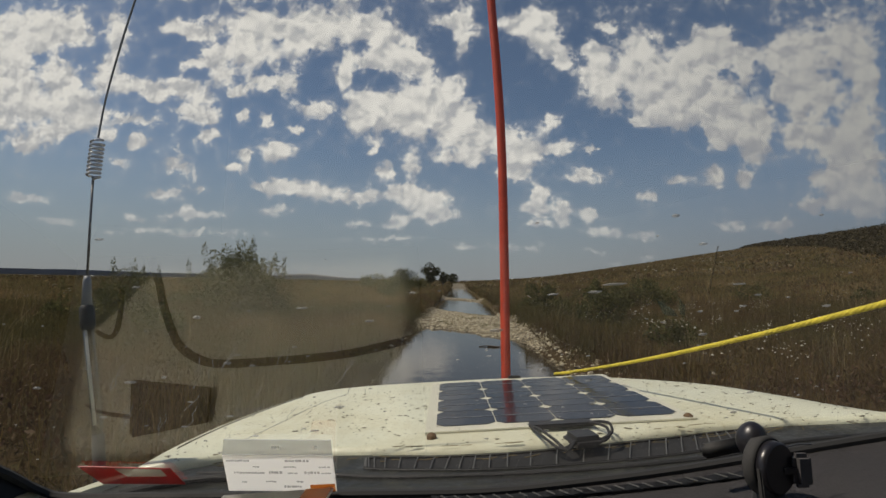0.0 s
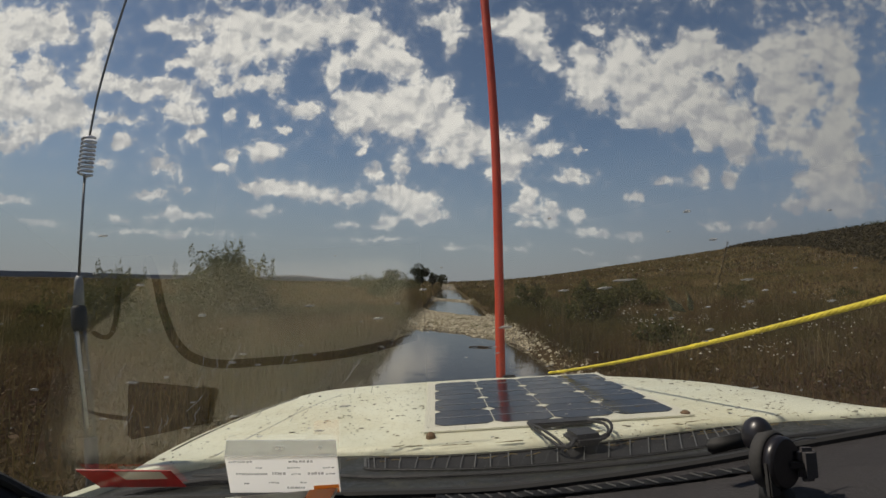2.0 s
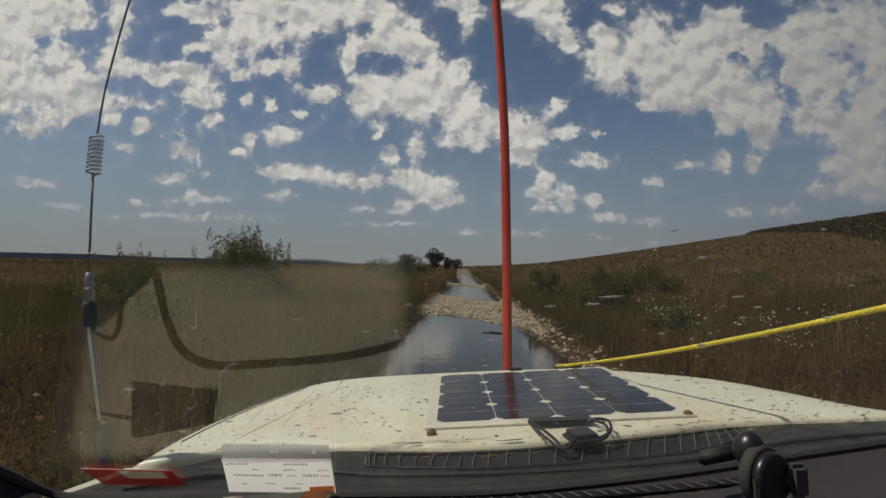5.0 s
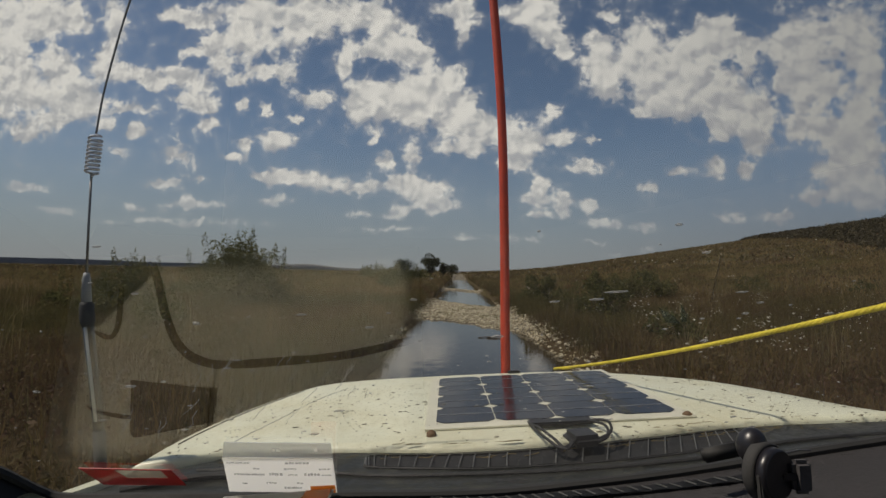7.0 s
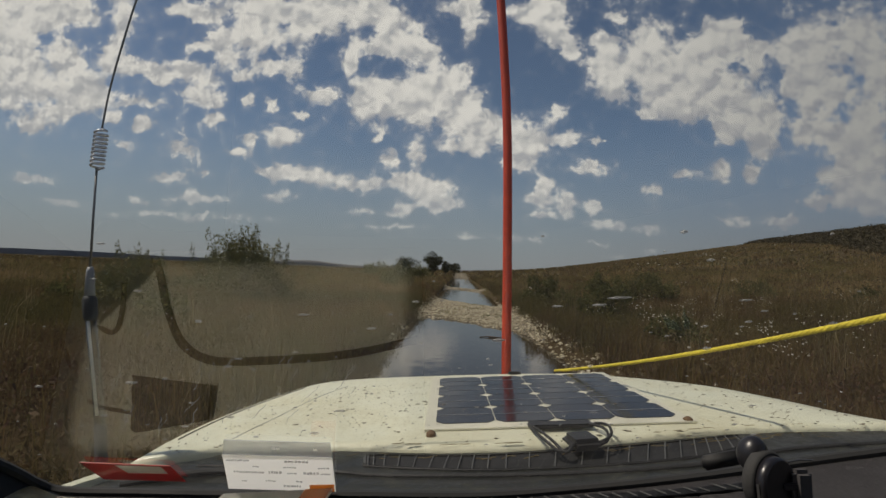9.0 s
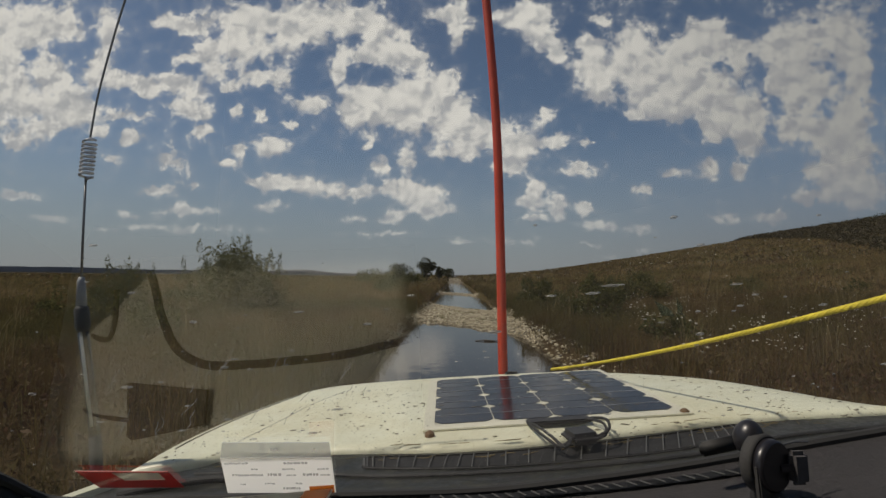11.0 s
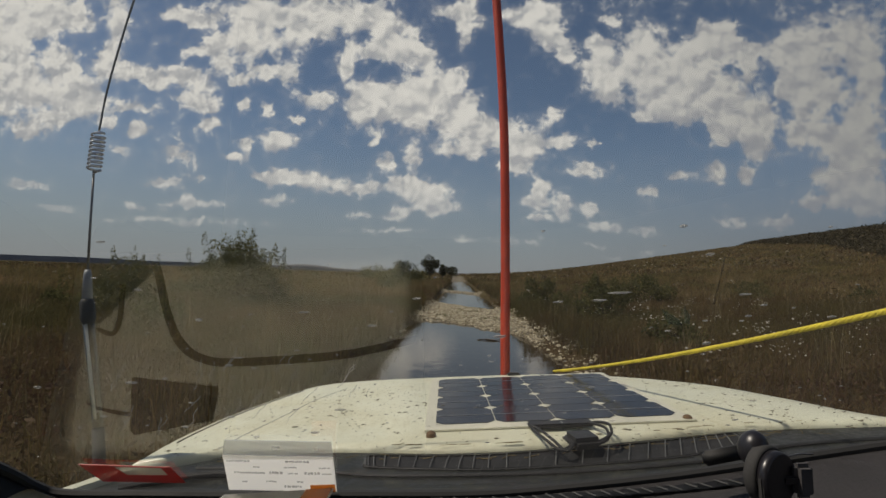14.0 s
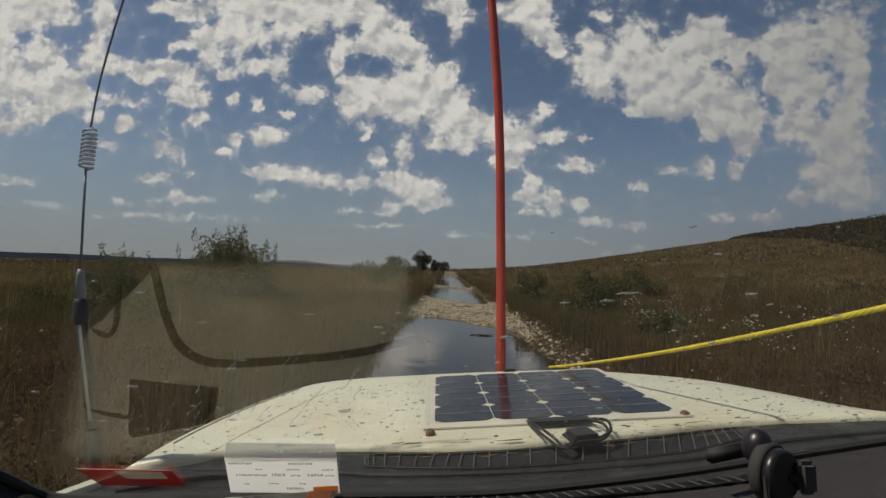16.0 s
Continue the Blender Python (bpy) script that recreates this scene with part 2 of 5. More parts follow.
def plain(name, color, rough=0.5, metal=0.0, var=0.25, scale=12.0, bump=0.05, coat=0.0):
    """A painted, moulded or metal surface with grain and blotches at two scales."""
    m, n, b, tc = material(name)
    o = tc.outputs["Object"]
    big, fine = n.noise(o, scale, 4.0, 0.6), n.noise(o, scale * 22, 3.0, 0.6)
    f = n.math("ADD", n.math("MULTIPLY", big, 0.65), n.math("MULTIPLY", fine, 0.35))
    dark, light = tuple(c * (1 - var) for c in color), tuple(min(1, c * (1 + var)) for c in color)
    n.put(b.inputs["Base Color"], n.mix(n.span(f, 0.3, 0.7), dark, light))
    n.put(b.inputs["Roughness"], n.span(big, 0.3, 0.7, max(0.03, rough - 0.08), min(1, rough + 0.08)))
    b.inputs["Metallic"].default_value, b.inputs["Coat Weight"].default_value = metal, coat
    if bump:
        n.put(b.inputs["Normal"], n.bump(fine, bump, 0.002))
    return m


def ground_mat():
    m, n, b, tc = material("heath ground")
    o = tc.outputs["Object"]
    broad, mid, fine = n.noise(o, 0.02, 6.0, 0.65), n.noise(o, 0.35, 6.0, 0.7), n.noise(o, 7.0, 5.0, 0.7)
    f = n.math("ADD", n.math("MULTIPLY", broad, 0.4), n.math("ADD", n.math("MULTIPLY", mid, 0.4), n.math("MULTIPLY", fine, 0.2)))
    col = n.ramp(f, [(0.32, (0.028, 0.018, 0.009)), (0.46, (0.060, 0.040, 0.018)), (0.55, (0.075, 0.060, 0.023)), (0.68, (0.14, 0.10, 0.045))])
    n.put(b.inputs["Base Color"], col)
    b.inputs["Roughness"].default_value = 0.95
    b.inputs["Specular IOR Level"].default_value = 0.1
    n.put(b.inputs["Normal"], n.bump(n.math("ADD", mid, n.math("MULTIPLY", fine, 0.3)), 0.7, 0.5))
    return m


def gravel_mat():
    m, n, b, tc = material("pale gravel")
    o = tc.outputs["Object"]
    cell = n.voronoi(o, 14.0, "Color")
    edge = n.voronoi(o, 14.0, "Distance")
    sep = n.t.nodes.new("ShaderNodeSeparateColor")
    n.put(sep.inputs[0], cell)
    tone = n.math("ADD", n.math("MULTIPLY", sep.outputs[0], 0.6), n.math("MULTIPLY", n.noise(o, 1.2, 5.0, 0.6), 0.5))
    col = n.ramp(tone, [(0.15, (0.11, 0.085, 0.05)), (0.45, (0.28, 0.23, 0.14)), (0.85, (0.46, 0.40, 0.28))])
    n.put(b.inputs["Base Color"], n.mix(n.span(edge, 0.35, 0.65), col, (0.06, 0.045, 0.025)))
    b.inputs["Roughness"].default_value = 0.9
    n.put(b.inputs["Normal"], n.bump(n.math("SUBTRACT", 1.0, edge), 0.8, 0.05))
    return m


def stone_mat():
    m, n, b, tc = material("limestone")
    info = n.t.nodes.new("ShaderNodeObjectInfo").outputs["Random"]
    isl = n.t.nodes.new("ShaderNodeNewGeometry").outputs["Random Per Island"]
    f = n.math("FRACT", n.math("ADD", info, isl))
    col = n.ramp(f, [(0.0, (0.13, 0.10, 0.06)), (0.4, (0.37, 0.32, 0.20)), (1.0, (0.62, 0.56, 0.41))])
    g = n.noise(tc.outputs["Object"], 25.0, 5.0, 0.65)
    n.put(b.inputs["Base Color"], n.mix(n.math("MULTIPLY", g, 0.6), col, (0.14, 0.11, 0.07)))
    b.inputs["Roughness"].default_value = 0.85
    n.put(b.inputs["Normal"], n.bump(g, 0.4, 0.01))
    return m


def water_mat():
    m, n, b, tc = material("muddy water")
    o = tc.outputs["Object"]
    n.put(b.inputs["Base Color"], n.mix(n.noise(o, 0.5, 4.0, 0.6), (0.020, 0.014, 0.008), (0.045, 0.033, 0.018)))
    b.inputs["Roughness"].default_value, b.inputs["IOR"].default_value = 0.04, 1.33
    rip = n.math("ADD", n.noise(o, 3.0, 3.0, 0.5), n.math("MULTIPLY", n.noise(o, 14.0, 2.0, 0.5), 0.25))
    n.put(b.inputs["Normal"], n.bump(rip, 0.12, 0.03))
    return m


def leaf_mat(name, stops, trans=0.25, tint=None):
    m, n, b, tc = material(name)
    isl = n.t.nodes.new("ShaderNodeNewGeometry").outputs["Random Per Island"]
    patch = n.noise(tc.outputs["Object"], 0.30, 4.0, 0.65)
    f = n.math("ADD", n.math("MULTIPLY", isl, 0.45), n.math("MULTIPLY", n.span(patch, 0.3, 0.7), 0.55))
    col = n.ramp(f, stops)
    if tint:
        hue = n.span(n.noise(n.vec("ADD", tc.outputs["Object"], (31.0, 17.0, 0.0)), 0.16, 5.0, 0.7), 0.41, 0.60, 0.0, 0.80)
        col = n.mix(hue, col, n.mix(isl, tuple(c * 0.6 for c in tint), tint))
    n.put(b.inputs["Base Color"], col)
    b.inputs["Roughness"].default_value, b.inputs["Specular IOR Level"].default_value = 0.75, 0.15
    tr = n.t.nodes.new("ShaderNodeBsdfTranslucent")
    n.put(tr.inputs[0], col)
    mx = n.t.nodes.new("ShaderNodeMixShader")
    mx.inputs[0].default_value = trans
    out = n.t.nodes["Material Output"]
    n.t.links.new(b.outputs[0], mx.inputs[1])
    n.t.links.new(tr.outputs[0], mx.inputs[2])
    n.t.links.new(mx.outputs[0], out.inputs[0])
    return m


def glass_mat(name, ior=1.5, tint=(0.97, 0.98, 0.97), rough=0.0):
    m, n, b, tc = material(name)
    tr, gl = n.t.nodes.new("ShaderNodeBsdfTransparent"), n.t.nodes.new("ShaderNodeBsdfGlossy")
    tr.inputs[0].default_value = (*tint, 1)
    gl.inputs["Roughness"].default_value = rough
    fr = n.t.nodes.new("ShaderNodeFresnel")
    fr.inputs[0].default_value = ior
    mx = n.t.nodes.new("ShaderNodeMixShader")
    n.t.links.new(fr.outputs[0], mx.inputs[0])
    n.t.links.new(tr.outputs[0], mx.inputs[1])
    n.t.links.new(gl.outputs[0], mx.inputs[2])
    n.t.links.new(mx.outputs[0], n.t.nodes["Material Output"].inputs[0])
    return m


def dusty_glass():
    """The windscreen: clear glass with a faint uneven film of dust."""
    m = glass_mat("windscreen glass", 2.26)
    n = Net(m.node_tree)
    out = n.t.nodes["Material Output"]
    clean = out.inputs[0].links[0].from_socket
    di, tl, ad, mx = (n.t.nodes.new("ShaderNode" + k) for k in ("BsdfDiffuse", "BsdfTranslucent", "MixShader", "MixShader"))
    for k in (di, tl):
        k.inputs[0].default_value = (0.75, 0.72, 0.66, 1)
    n.t.links.new(di.outputs[0], ad.inputs[1])
    n.t.links.new(tl.outputs[0], ad.inputs[2])
    o = n.t.nodes.new("ShaderNodeTexCoord").outputs["Object"]
    n.put(mx.inputs[0], n.span(n.noise(o, 6.0, 6.0, 0.65, 0.5), 0.3, 0.7, 0.004, 0.014))
    n.t.links.new(clean, mx.inputs[1])
    n.t.links.new(ad.outputs[0], mx.inputs[2])
    n.t.links.new(mx.outputs[0], out.inputs[0])
    return m


def film_mat(name, color, through_part, tint=(1.0, 1.0, 1.0)):
    """A thin printed film, painted reflection or water bead that lets part of the light through."""
    m, n, b, tc = material(name)
    tr = n.t.nodes.new("ShaderNodeBsdfTransparent")
    tr.inputs[0].default_value = (*tint, 1.0)
    mx = n.t.nodes.new("ShaderNodeMixShader")
    mx.inputs[0].default_value = through_part
    n.put(b.inputs["Base Color"], n.mix(n.noise(tc.outputs["Object"], 60.0, 3.0), tuple(c * 0.8 for c in color), color))
    b.inputs["Roughness"].default_value = 0.4
    n.t.links.new(b.outputs[0], mx.inputs[1])
    n.t.links.new(tr.outputs[0], mx.inputs[2])
    n.t.links.new(mx.outputs[0], n.t.nodes["Material Output"].inputs[0])
    return m


def bonnet_mat():
    m, n, b, tc = material("dusty cream paint")
    o = tc.outputs["Object"]
    big, fine = n.noise(o, 3.0, 6.0, 0.65), n.noise(o, 90.0, 4.0, 0.6)
    dust = n.span(n.math("ADD", n.math("MULTIPLY", big, 0.7), n.math("MULTIPLY", fine, 0.3)), 0.38, 0.66)
    col = n.mix(dust, (0.68, 0.685, 0.525), (0.56, 0.54, 0.385))
    tracks = n.t.nodes.new("ShaderNodeMapping")
    tracks.inputs["Scale"].default_value = (9.0, 1.2, 1.0)
    n.put(tracks.inputs["Vector"], o)
    runs = n.span(n.noise(tracks.outputs[0], 4.0, 6.0, 0.7, 0.6), 0.55, 0.75, 0.0, 0.45)
    col = n.mix(runs, col, (0.42, 0.36, 0.22))
    specks = n.math("MULTIPLY", n.span(n.voronoi(o, 26.0), 0.14, 0.08), n.span(n.noise(o, 9.0, 2.0), 0.5, 0.62))
    n.put(b.inputs["Base Color"], n.mix(n.math("MULTIPLY", specks, 0.7), col, (0.16, 0.12, 0.07)))
    n.put(b.inputs["Roughness"], n.span(dust, 0.0, 1.0, 0.32, 0.6))
    n.put(b.inputs["Normal"], n.bump(big, 0.06, 0.01))
    return m


def cowl_mat():
    """Faded black plastic, mottled with dried silt and wet runs."""
    m, n, b, tc = material("weathered black cowl")
    o = tc.outputs["Object"]
    silt = n.math("ADD", n.math("MULTIPLY", n.noise(o, 14.0, 6.0, 0.7, 0.8), 0.6), n.math("MULTIPLY", n.noise(o, 95.0, 4.0, 0.7), 0.4))
    n.put(b.inputs["Base Color"], n.mix(n.span(silt, 0.46, 0.72), (0.015, 0.016, 0.014), (0.066, 0.066, 0.052)))
    n.put(b.inputs["Roughness"], n.span(silt, 0.4, 0.62, 0.28, 0.60))
    b.inputs["Specular IOR Level"].default_value = 0.2
    n.put(b.inputs["Normal"], n.bump(silt, 0.25, 0.002))
    return m


def cell_mat():
    m, n, b, tc = material("solar cell")
    o = tc.outputs["Object"]
    g = n.noise(o, 18.0, 4.0, 0.6)
    n.put(b.inputs["Base Color"], n.mix(g, (0.008, 0.009, 0.014), (0.019, 0.020, 0.030)))
    n.put(b.inputs["Roughness"], n.span(n.noise(o, 7.0, 5.0, 0.7), 0.35, 0.7, 0.12, 0.32))
    b.inputs["Specular IOR Level"].default_value = 0.16
    return m


M_GROUND, M_GRAVEL, M_STONE, M_WATER = ground_mat(), gravel_mat(), stone_mat(), water_mat()
M_GRASS = leaf_mat("dry heath grass", [(0.05, (0.076, 0.042, 0.022)), (0.35, (0.138, 0.087, 0.042)), (0.55, (0.147, 0.115, 0.044)),
                                       (0.75, (0.209, 0.136, 0.067)), (0.98, (0.323, 0.230, 0.116))], 0.4, (0.138, 0.124, 0.044))
# the grass colours made half as light again, windscreen haze put into them
M_PLAIN = leaf_mat("lighter far heath", [(0.05, (0.113, 0.065, 0.033)), (0.35, (0.208, 0.135, 0.067)), (0.55, (0.221, 0.171, 0.071)),
                                      (0.75, (0.315, 0.205, 0.105)), (0.98, (0.478, 0.339, 0.178))], 0.4, (0.202, 0.176, 0.066))
M_STRAW = leaf_mat("pale straw", [(0.0, (0.150, 0.112, 0.053)), (1.0, (0.300, 0.240, 0.128))], 0.35)
M_HEATH = leaf_mat("heath shrublet", [(0.05, (0.062, 0.033, 0.022)), (0.35, (0.124, 0.071, 0.044)), (0.6, (0.124, 0.096, 0.041)),
                                      (0.85, (0.134, 0.082, 0.044)), (1.0, (0.207, 0.144, 0.078))], 0.3, (0.088, 0.088, 0.029))
# distance haze is put into this pale blue-grey
M_FAR = plain("far hazed hills", (0.19, 0.19, 0.20), 1.0, var=0.15, scale=0.01, bump=0)
M_LEAF = leaf_mat("bush leaf", [(0.1, (0.047, 0.051, 0.019)), (0.5, (0.115, 0.115, 0.043)), (0.9, (0.257, 0.223, 0.095))], 0.45)
M_TREE = leaf_mat("tree leaf", [(0.1, (0.020, 0.024, 0.012)), (0.5, (0.045, 0.052, 0.022)), (0.9, (0.095, 0.095, 0.045))])
M_SCRUB = leaf_mat("hill scrub leaf", [(0.1, (0.030, 0.027, 0.014)), (0.5, (0.060, 0.050, 0.026)), (0.9, (0.098, 0.078, 0.042))])
M_SEED = leaf_mat("pale seed head", [(0.0, (0.34, 0.30, 0.22)), (1.0, (0.66, 0.62, 0.52))], 0.15)
M_BARK = plain("bark", (0.075, 0.055, 0.038), 0.9, scale=4.0, bump=0.5)
M_RUST = plain("rusty bolt", (0.13, 0.075, 0.035), 0.8)
M_PAINT = bonnet_mat()
M_BLACK = plain("black plastic", (0.018, 0.018, 0.018), 0.45, bump=0.15)
M_COWL = cowl_mat()
M_SLOT = plain("painted intake shade", (0.006, 0.006, 0.006), 0.8)
M_RIB = plain("grey plastic rib", (0.085, 0.085, 0.08), 0.5)
M_RUBBER = plain("black rubber", (0.015, 0.015, 0.015), 0.7, bump=0.1)
M_DASH = plain("grey dashboard plastic", (0.068, 0.064, 0.066), 0.65, var=0.15, bump=0.4)
M_PAD = plain("beige dashboard pad", (0.81, 0.79, 0.62), 0.7, var=0.15, scale=6.0, bump=0.3)
M_TRIM = plain("dark cabin trim", (0.035, 0.034, 0.033), 0.85)
M_CELL = cell_mat()
M_BACK = plain("cream panel backing", (0.60, 0.58, 0.46), 0.45, var=0.12)
M_SILVER = plain("silver busbar", (0.62, 0.63, 0.66), 0.3, 0.6, 0.1)
M_STEEL = plain("steel wire", (0.18, 0.18, 0.18), 0.4, 0.8, 0.2)
M_SLEEVE = plain("grey plastic sleeve", (0.22, 0.23, 0.24), 0.5)
M_TUBE = glass_mat("clear plastic tube", 1.45, (0.80, 0.80, 0.78), 0.12)
M_ORANGE = plain("faded red-orange fibreglass", (0.52, 0.055, 0.022), 0.42, var=0.18)
M_YELLOW = plain("yellow braided rope", (0.62, 0.50, 0.045), 0.75, var=0.25, scale=30.0, bump=0.4)
M_GLASS = dusty_glass()
M_PAPER = leaf_mat("white paper", [(0.0, (0.88, 0.875, 0.85)), (1.0, (0.91, 0.905, 0.88))], 0.9)
M_INK = film_mat("grey ink", (0.16, 0.16, 0.20), 0.66)
M_ORSTAMP = film_mat("orange stamp", (0.60, 0.24, 0.06), 0.60, (1.0, 0.55, 0.20))
M_HEADER = film_mat("pale blue reflected header", (0.86, 0.91, 0.96), 0.60)
# colour of the greenish reflection painted on the glass
M_GHOST = film_mat("greenish ghost image", (0.34, 0.42, 0.31), 0.62)
M_SCRATCH_GHOST = film_mat("pale scratch and ghost spot", (0.50, 0.42, 0.28), 0.72)
M_RED = film_mat("red vinyl", (0.55, 0.02, 0.02), 0.25)
M_BEAD = film_mat("water bead", (0.50, 0.50, 0.48), 0.55)
M_MUD = film_mat("dried mud speck", (0.20, 0.16, 0.09), 0.35)
M_MOUNT = plain("dark mount plastic", (0.016, 0.015, 0.018), 0.36, bump=0.05)


# ---- mesh helpers ----
def part(name, bm, mat, parent=None, label="", smooth=False):
    me = bpy.data.meshes.new(name)
    bm.to_mesh(me)
    bm.free()
    me.materials.append(mat)
    if smooth:
        me.polygons.foreach_set("use_smooth", [f.loop_total <= 4 for f in me.polygons])
    ob = new(name, me)
    if parent:
        ob.parent = parent
    return tagged(ob, label)


def box(bm, lo, hi, bevel=0.0, m=None):
    r = bmesh.ops.create_cube(bm, size=1.0)["verts"]
    c = [(a + b) / 2 for a, b in zip(lo, hi)]
    s = [max(1e-4, b - a) for a, b in zip(lo, hi)]
    bmesh.ops.transform(bm, matrix=Matrix.Translation(c) @ Matrix.Diagonal((*s, 1)), verts=r)
    if bevel:
        e = list({e for v in r for e in v.link_edges})
        r = list({v for f in bmesh.ops.bevel(bm, geom=e, offset=bevel, segments=2, affect="EDGES")["faces"] for v in f.verts} | {v for v in r if v.is_valid})
    if m:
        bmesh.ops.transform(bm, matrix=m, verts=[v for v in r if v.is_valid])
    return bm


def tube(bm, points, radius, sides=8, caps=True):
    """A round bar along points; radius is a number or one per point."""
    pts = [Vector(p) for p in points]
    rad = radius if isinstance(radius, (list, tuple)) else [radius] * len(pts)
    rings = []
    ref = Vector((0.13, 0.31, 0.94))
    for i, p in enumerate(pts):
        d = (pts[min(i + 1, len(pts) - 1)] - pts[max(i - 1, 0)]).normalized()
        if abs(d.dot(ref)) > 0.97:
            ref = Vector((0.9, 0.3, 0.1))
        a = d.cross(ref).normalized()
        b = d.cross(a)
        rings.append([bm.verts.new(p + rad[i] * (math.cos(k * math.tau / sides) * a + math.sin(k * math.tau / sides) * b)) for k in range(sides)])
    for r0, r1 in zip(rings, rings[1:]):
        for k in range(sides):
            bm.faces.new((r0[k], r0[(k + 1) % sides], r1[(k + 1) % sides], r1[k]))
    if caps:
        bm.faces.new(rings[0][::-1])
        bm.faces.new(rings[-1])
    return bm


def smooth_line(pts, steps=8):
    """A Catmull-Rom line through pts."""
    p = [Vector(q) for q in pts]
    p = [2 * p[0] - p[1]] + p + [2 * p[-1] - p[-2]]
    out = []
    for i in range(1, len(p) - 2):
        for k in range(steps):
            t = k / steps
            out.append(0.5 * (2 * p[i] + (p[i + 1] - p[i - 1]) * t + (2 * p[i - 1] - 5 * p[i] + 4 * p[i + 1] - p[i + 2]) * t * t
                              + (3 * p[i] - p[i - 1] - 3 * p[i + 1] + p[i + 2]) * t ** 3))
    return out + [p[-2]]


def slab(bm, outline, z0, z1):
    """A flat plate with the given outline (x, y), from z0 up to z1."""
    lo = [bm.verts.new((x, y, z0)) for x, y in outline]
    hi = [bm.verts.new((x, y, z1)) for x, y in outline]
    n = len(lo)
    for i in range(n):
        bm.faces.new((lo[i], lo[(i + 1) % n], hi[(i + 1) % n], hi[i]))
    bm.faces.new(hi)
    bm.faces.new(lo[::-1])
    bmesh.ops.recalc_face_normals(bm, faces=bm.faces[:])
    return bm


def mesh_from(name, verts, tris, mat, smooth=False):
    """A mesh object from numpy arrays of places and triangles."""
    me = bpy.data.meshes.new(name)
    me.vertices.add(len(verts))
    me.vertices.foreach_set("co", np.asarray(verts, np.float32).ravel())
    me.loops.add(tris.size)
    me.loops.foreach_set("vertex_index", tris.astype(np.int32).ravel())
    me.polygons.add(len(tris))
    me.polygons.foreach_set("loop_start", np.arange(0, tris.size, 3, dtype=np.int32))
    me.polygons.foreach_set("use_smooth", np.full(len(tris), smooth))
    me.update(calc_edges=True)
    me.validate()
    me.materials.append(mat)
    return new(name, me)


rng = np.random.default_rng(7)


def vnoise(x, y, seed=0):
    """Smooth value noise in the plane, 0 to 1."""
    def h(i, j):
        s = np.sin(i * 127.1 + j * 311.7 + seed * 74.7) * 43758.5453
        return s - np.floor(s)
    i, j = np.floor(x), np.floor(y)
    fx, fy = x - i, y - j
    fx, fy = fx * fx * (3 - 2 * fx), fy * fy * (3 - 2 * fy)
    return (h(i, j) * (1 - fx) + h(i + 1, j) * fx) * (1 - fy) + (h(i, j + 1) * (1 - fx) + h(i + 1, j + 1) * fx) * fy


def fbm(x, y, seed=0, octaves=4):
    return sum(vnoise(x * 2 ** k, y * 2 ** k, seed + k) / 2 ** (k + 1) for k in range(octaves))


def step(a, b, v):
    t = np.clip((v - a) / (b - a), 0, 1)
    return t * t * (3 - 2 * t)


# ---- the land ----
TRACK_X, TRACK_W = 0.37, 1.45     # middle and half width of the flooded track


def bars(x, y):
    """Where gravel bars cross the track: uneven tongues that reach farther along the east bank."""
    y = y + np.where(y < 60, 1.3 * (x - TRACK_X) + 3.0 * (fbm(x * 0.9, y * 0.15, 61) - 0.5), 0.0)
    return np.maximum(step(14.0, 16.0, y) * (1 - step(24, 27, y)), np.maximum(step(41, 42.5, y) * (1 - step(45, 47, y)), step(112, 120, y)))


def land(x, y):
    x, y = np.asarray(x, float), np.asarray(y, float)
    wob = (fbm(y * 0.35, y * 0 + 3.3, 5) - 0.5) * 0.7 * np.sign(x - TRACK_X) * 1.0
    d = np.abs(x - TRACK_X) - wob
    bed = -0.30 + bars(x, y) * 0.36
    bank = step(TRACK_W - 0.25, TRACK_W + 0.75, d)
    plain_z = 0.30 + 0.22 * (fbm(x * 0.25, y * 0.25, 11) - 0.5)
    z = bed * (1 - bank) + plain_z * bank + 0.95 * step(112, 165, y) * np.exp(-(x / 40) ** 2)
    # the hill on the east side
    r = np.clip((x - 4) / 330, 0, 1)
    ridge = 46 * (0.45 * r + 0.55 * r * r * (3 - 2 * r)) * (0.25 + 0.75 * np.exp(-(np.maximum(y - 330, 0) / 430) ** 1.3))
    ridge = ridge * (1 + 0.12 * (fbm(x / 120, y / 120, 21) - 0.5)) * np.where(x > 4, 1, 0)
    return z + ridge


def spread(near, stepsize, far, grow):
    v, s = [near], stepsize
    while v[-1] < far:
        s *= grow
        v.append(v[-1] + s)
    return v


def sheet(name, xs, ys, zf, mat, smooth=True):
    X, Y = np.meshgrid(xs, ys)
    Z = zf(X, Y)
    v = np.stack([X.ravel(), Y.ravel(), Z.ravel()], 1)
    nx, ny = len(xs), len(ys)
    a = (np.arange(ny - 1)[:, None] * nx + np.arange(nx - 1)[None, :]).ravel()
    tris = np.concatenate([np.stack([a, a + 1, a + nx + 1], 1), np.stack([a, a + nx + 1, a + nx], 1)])
    return mesh_from(name, v, tris, mat, smooth)


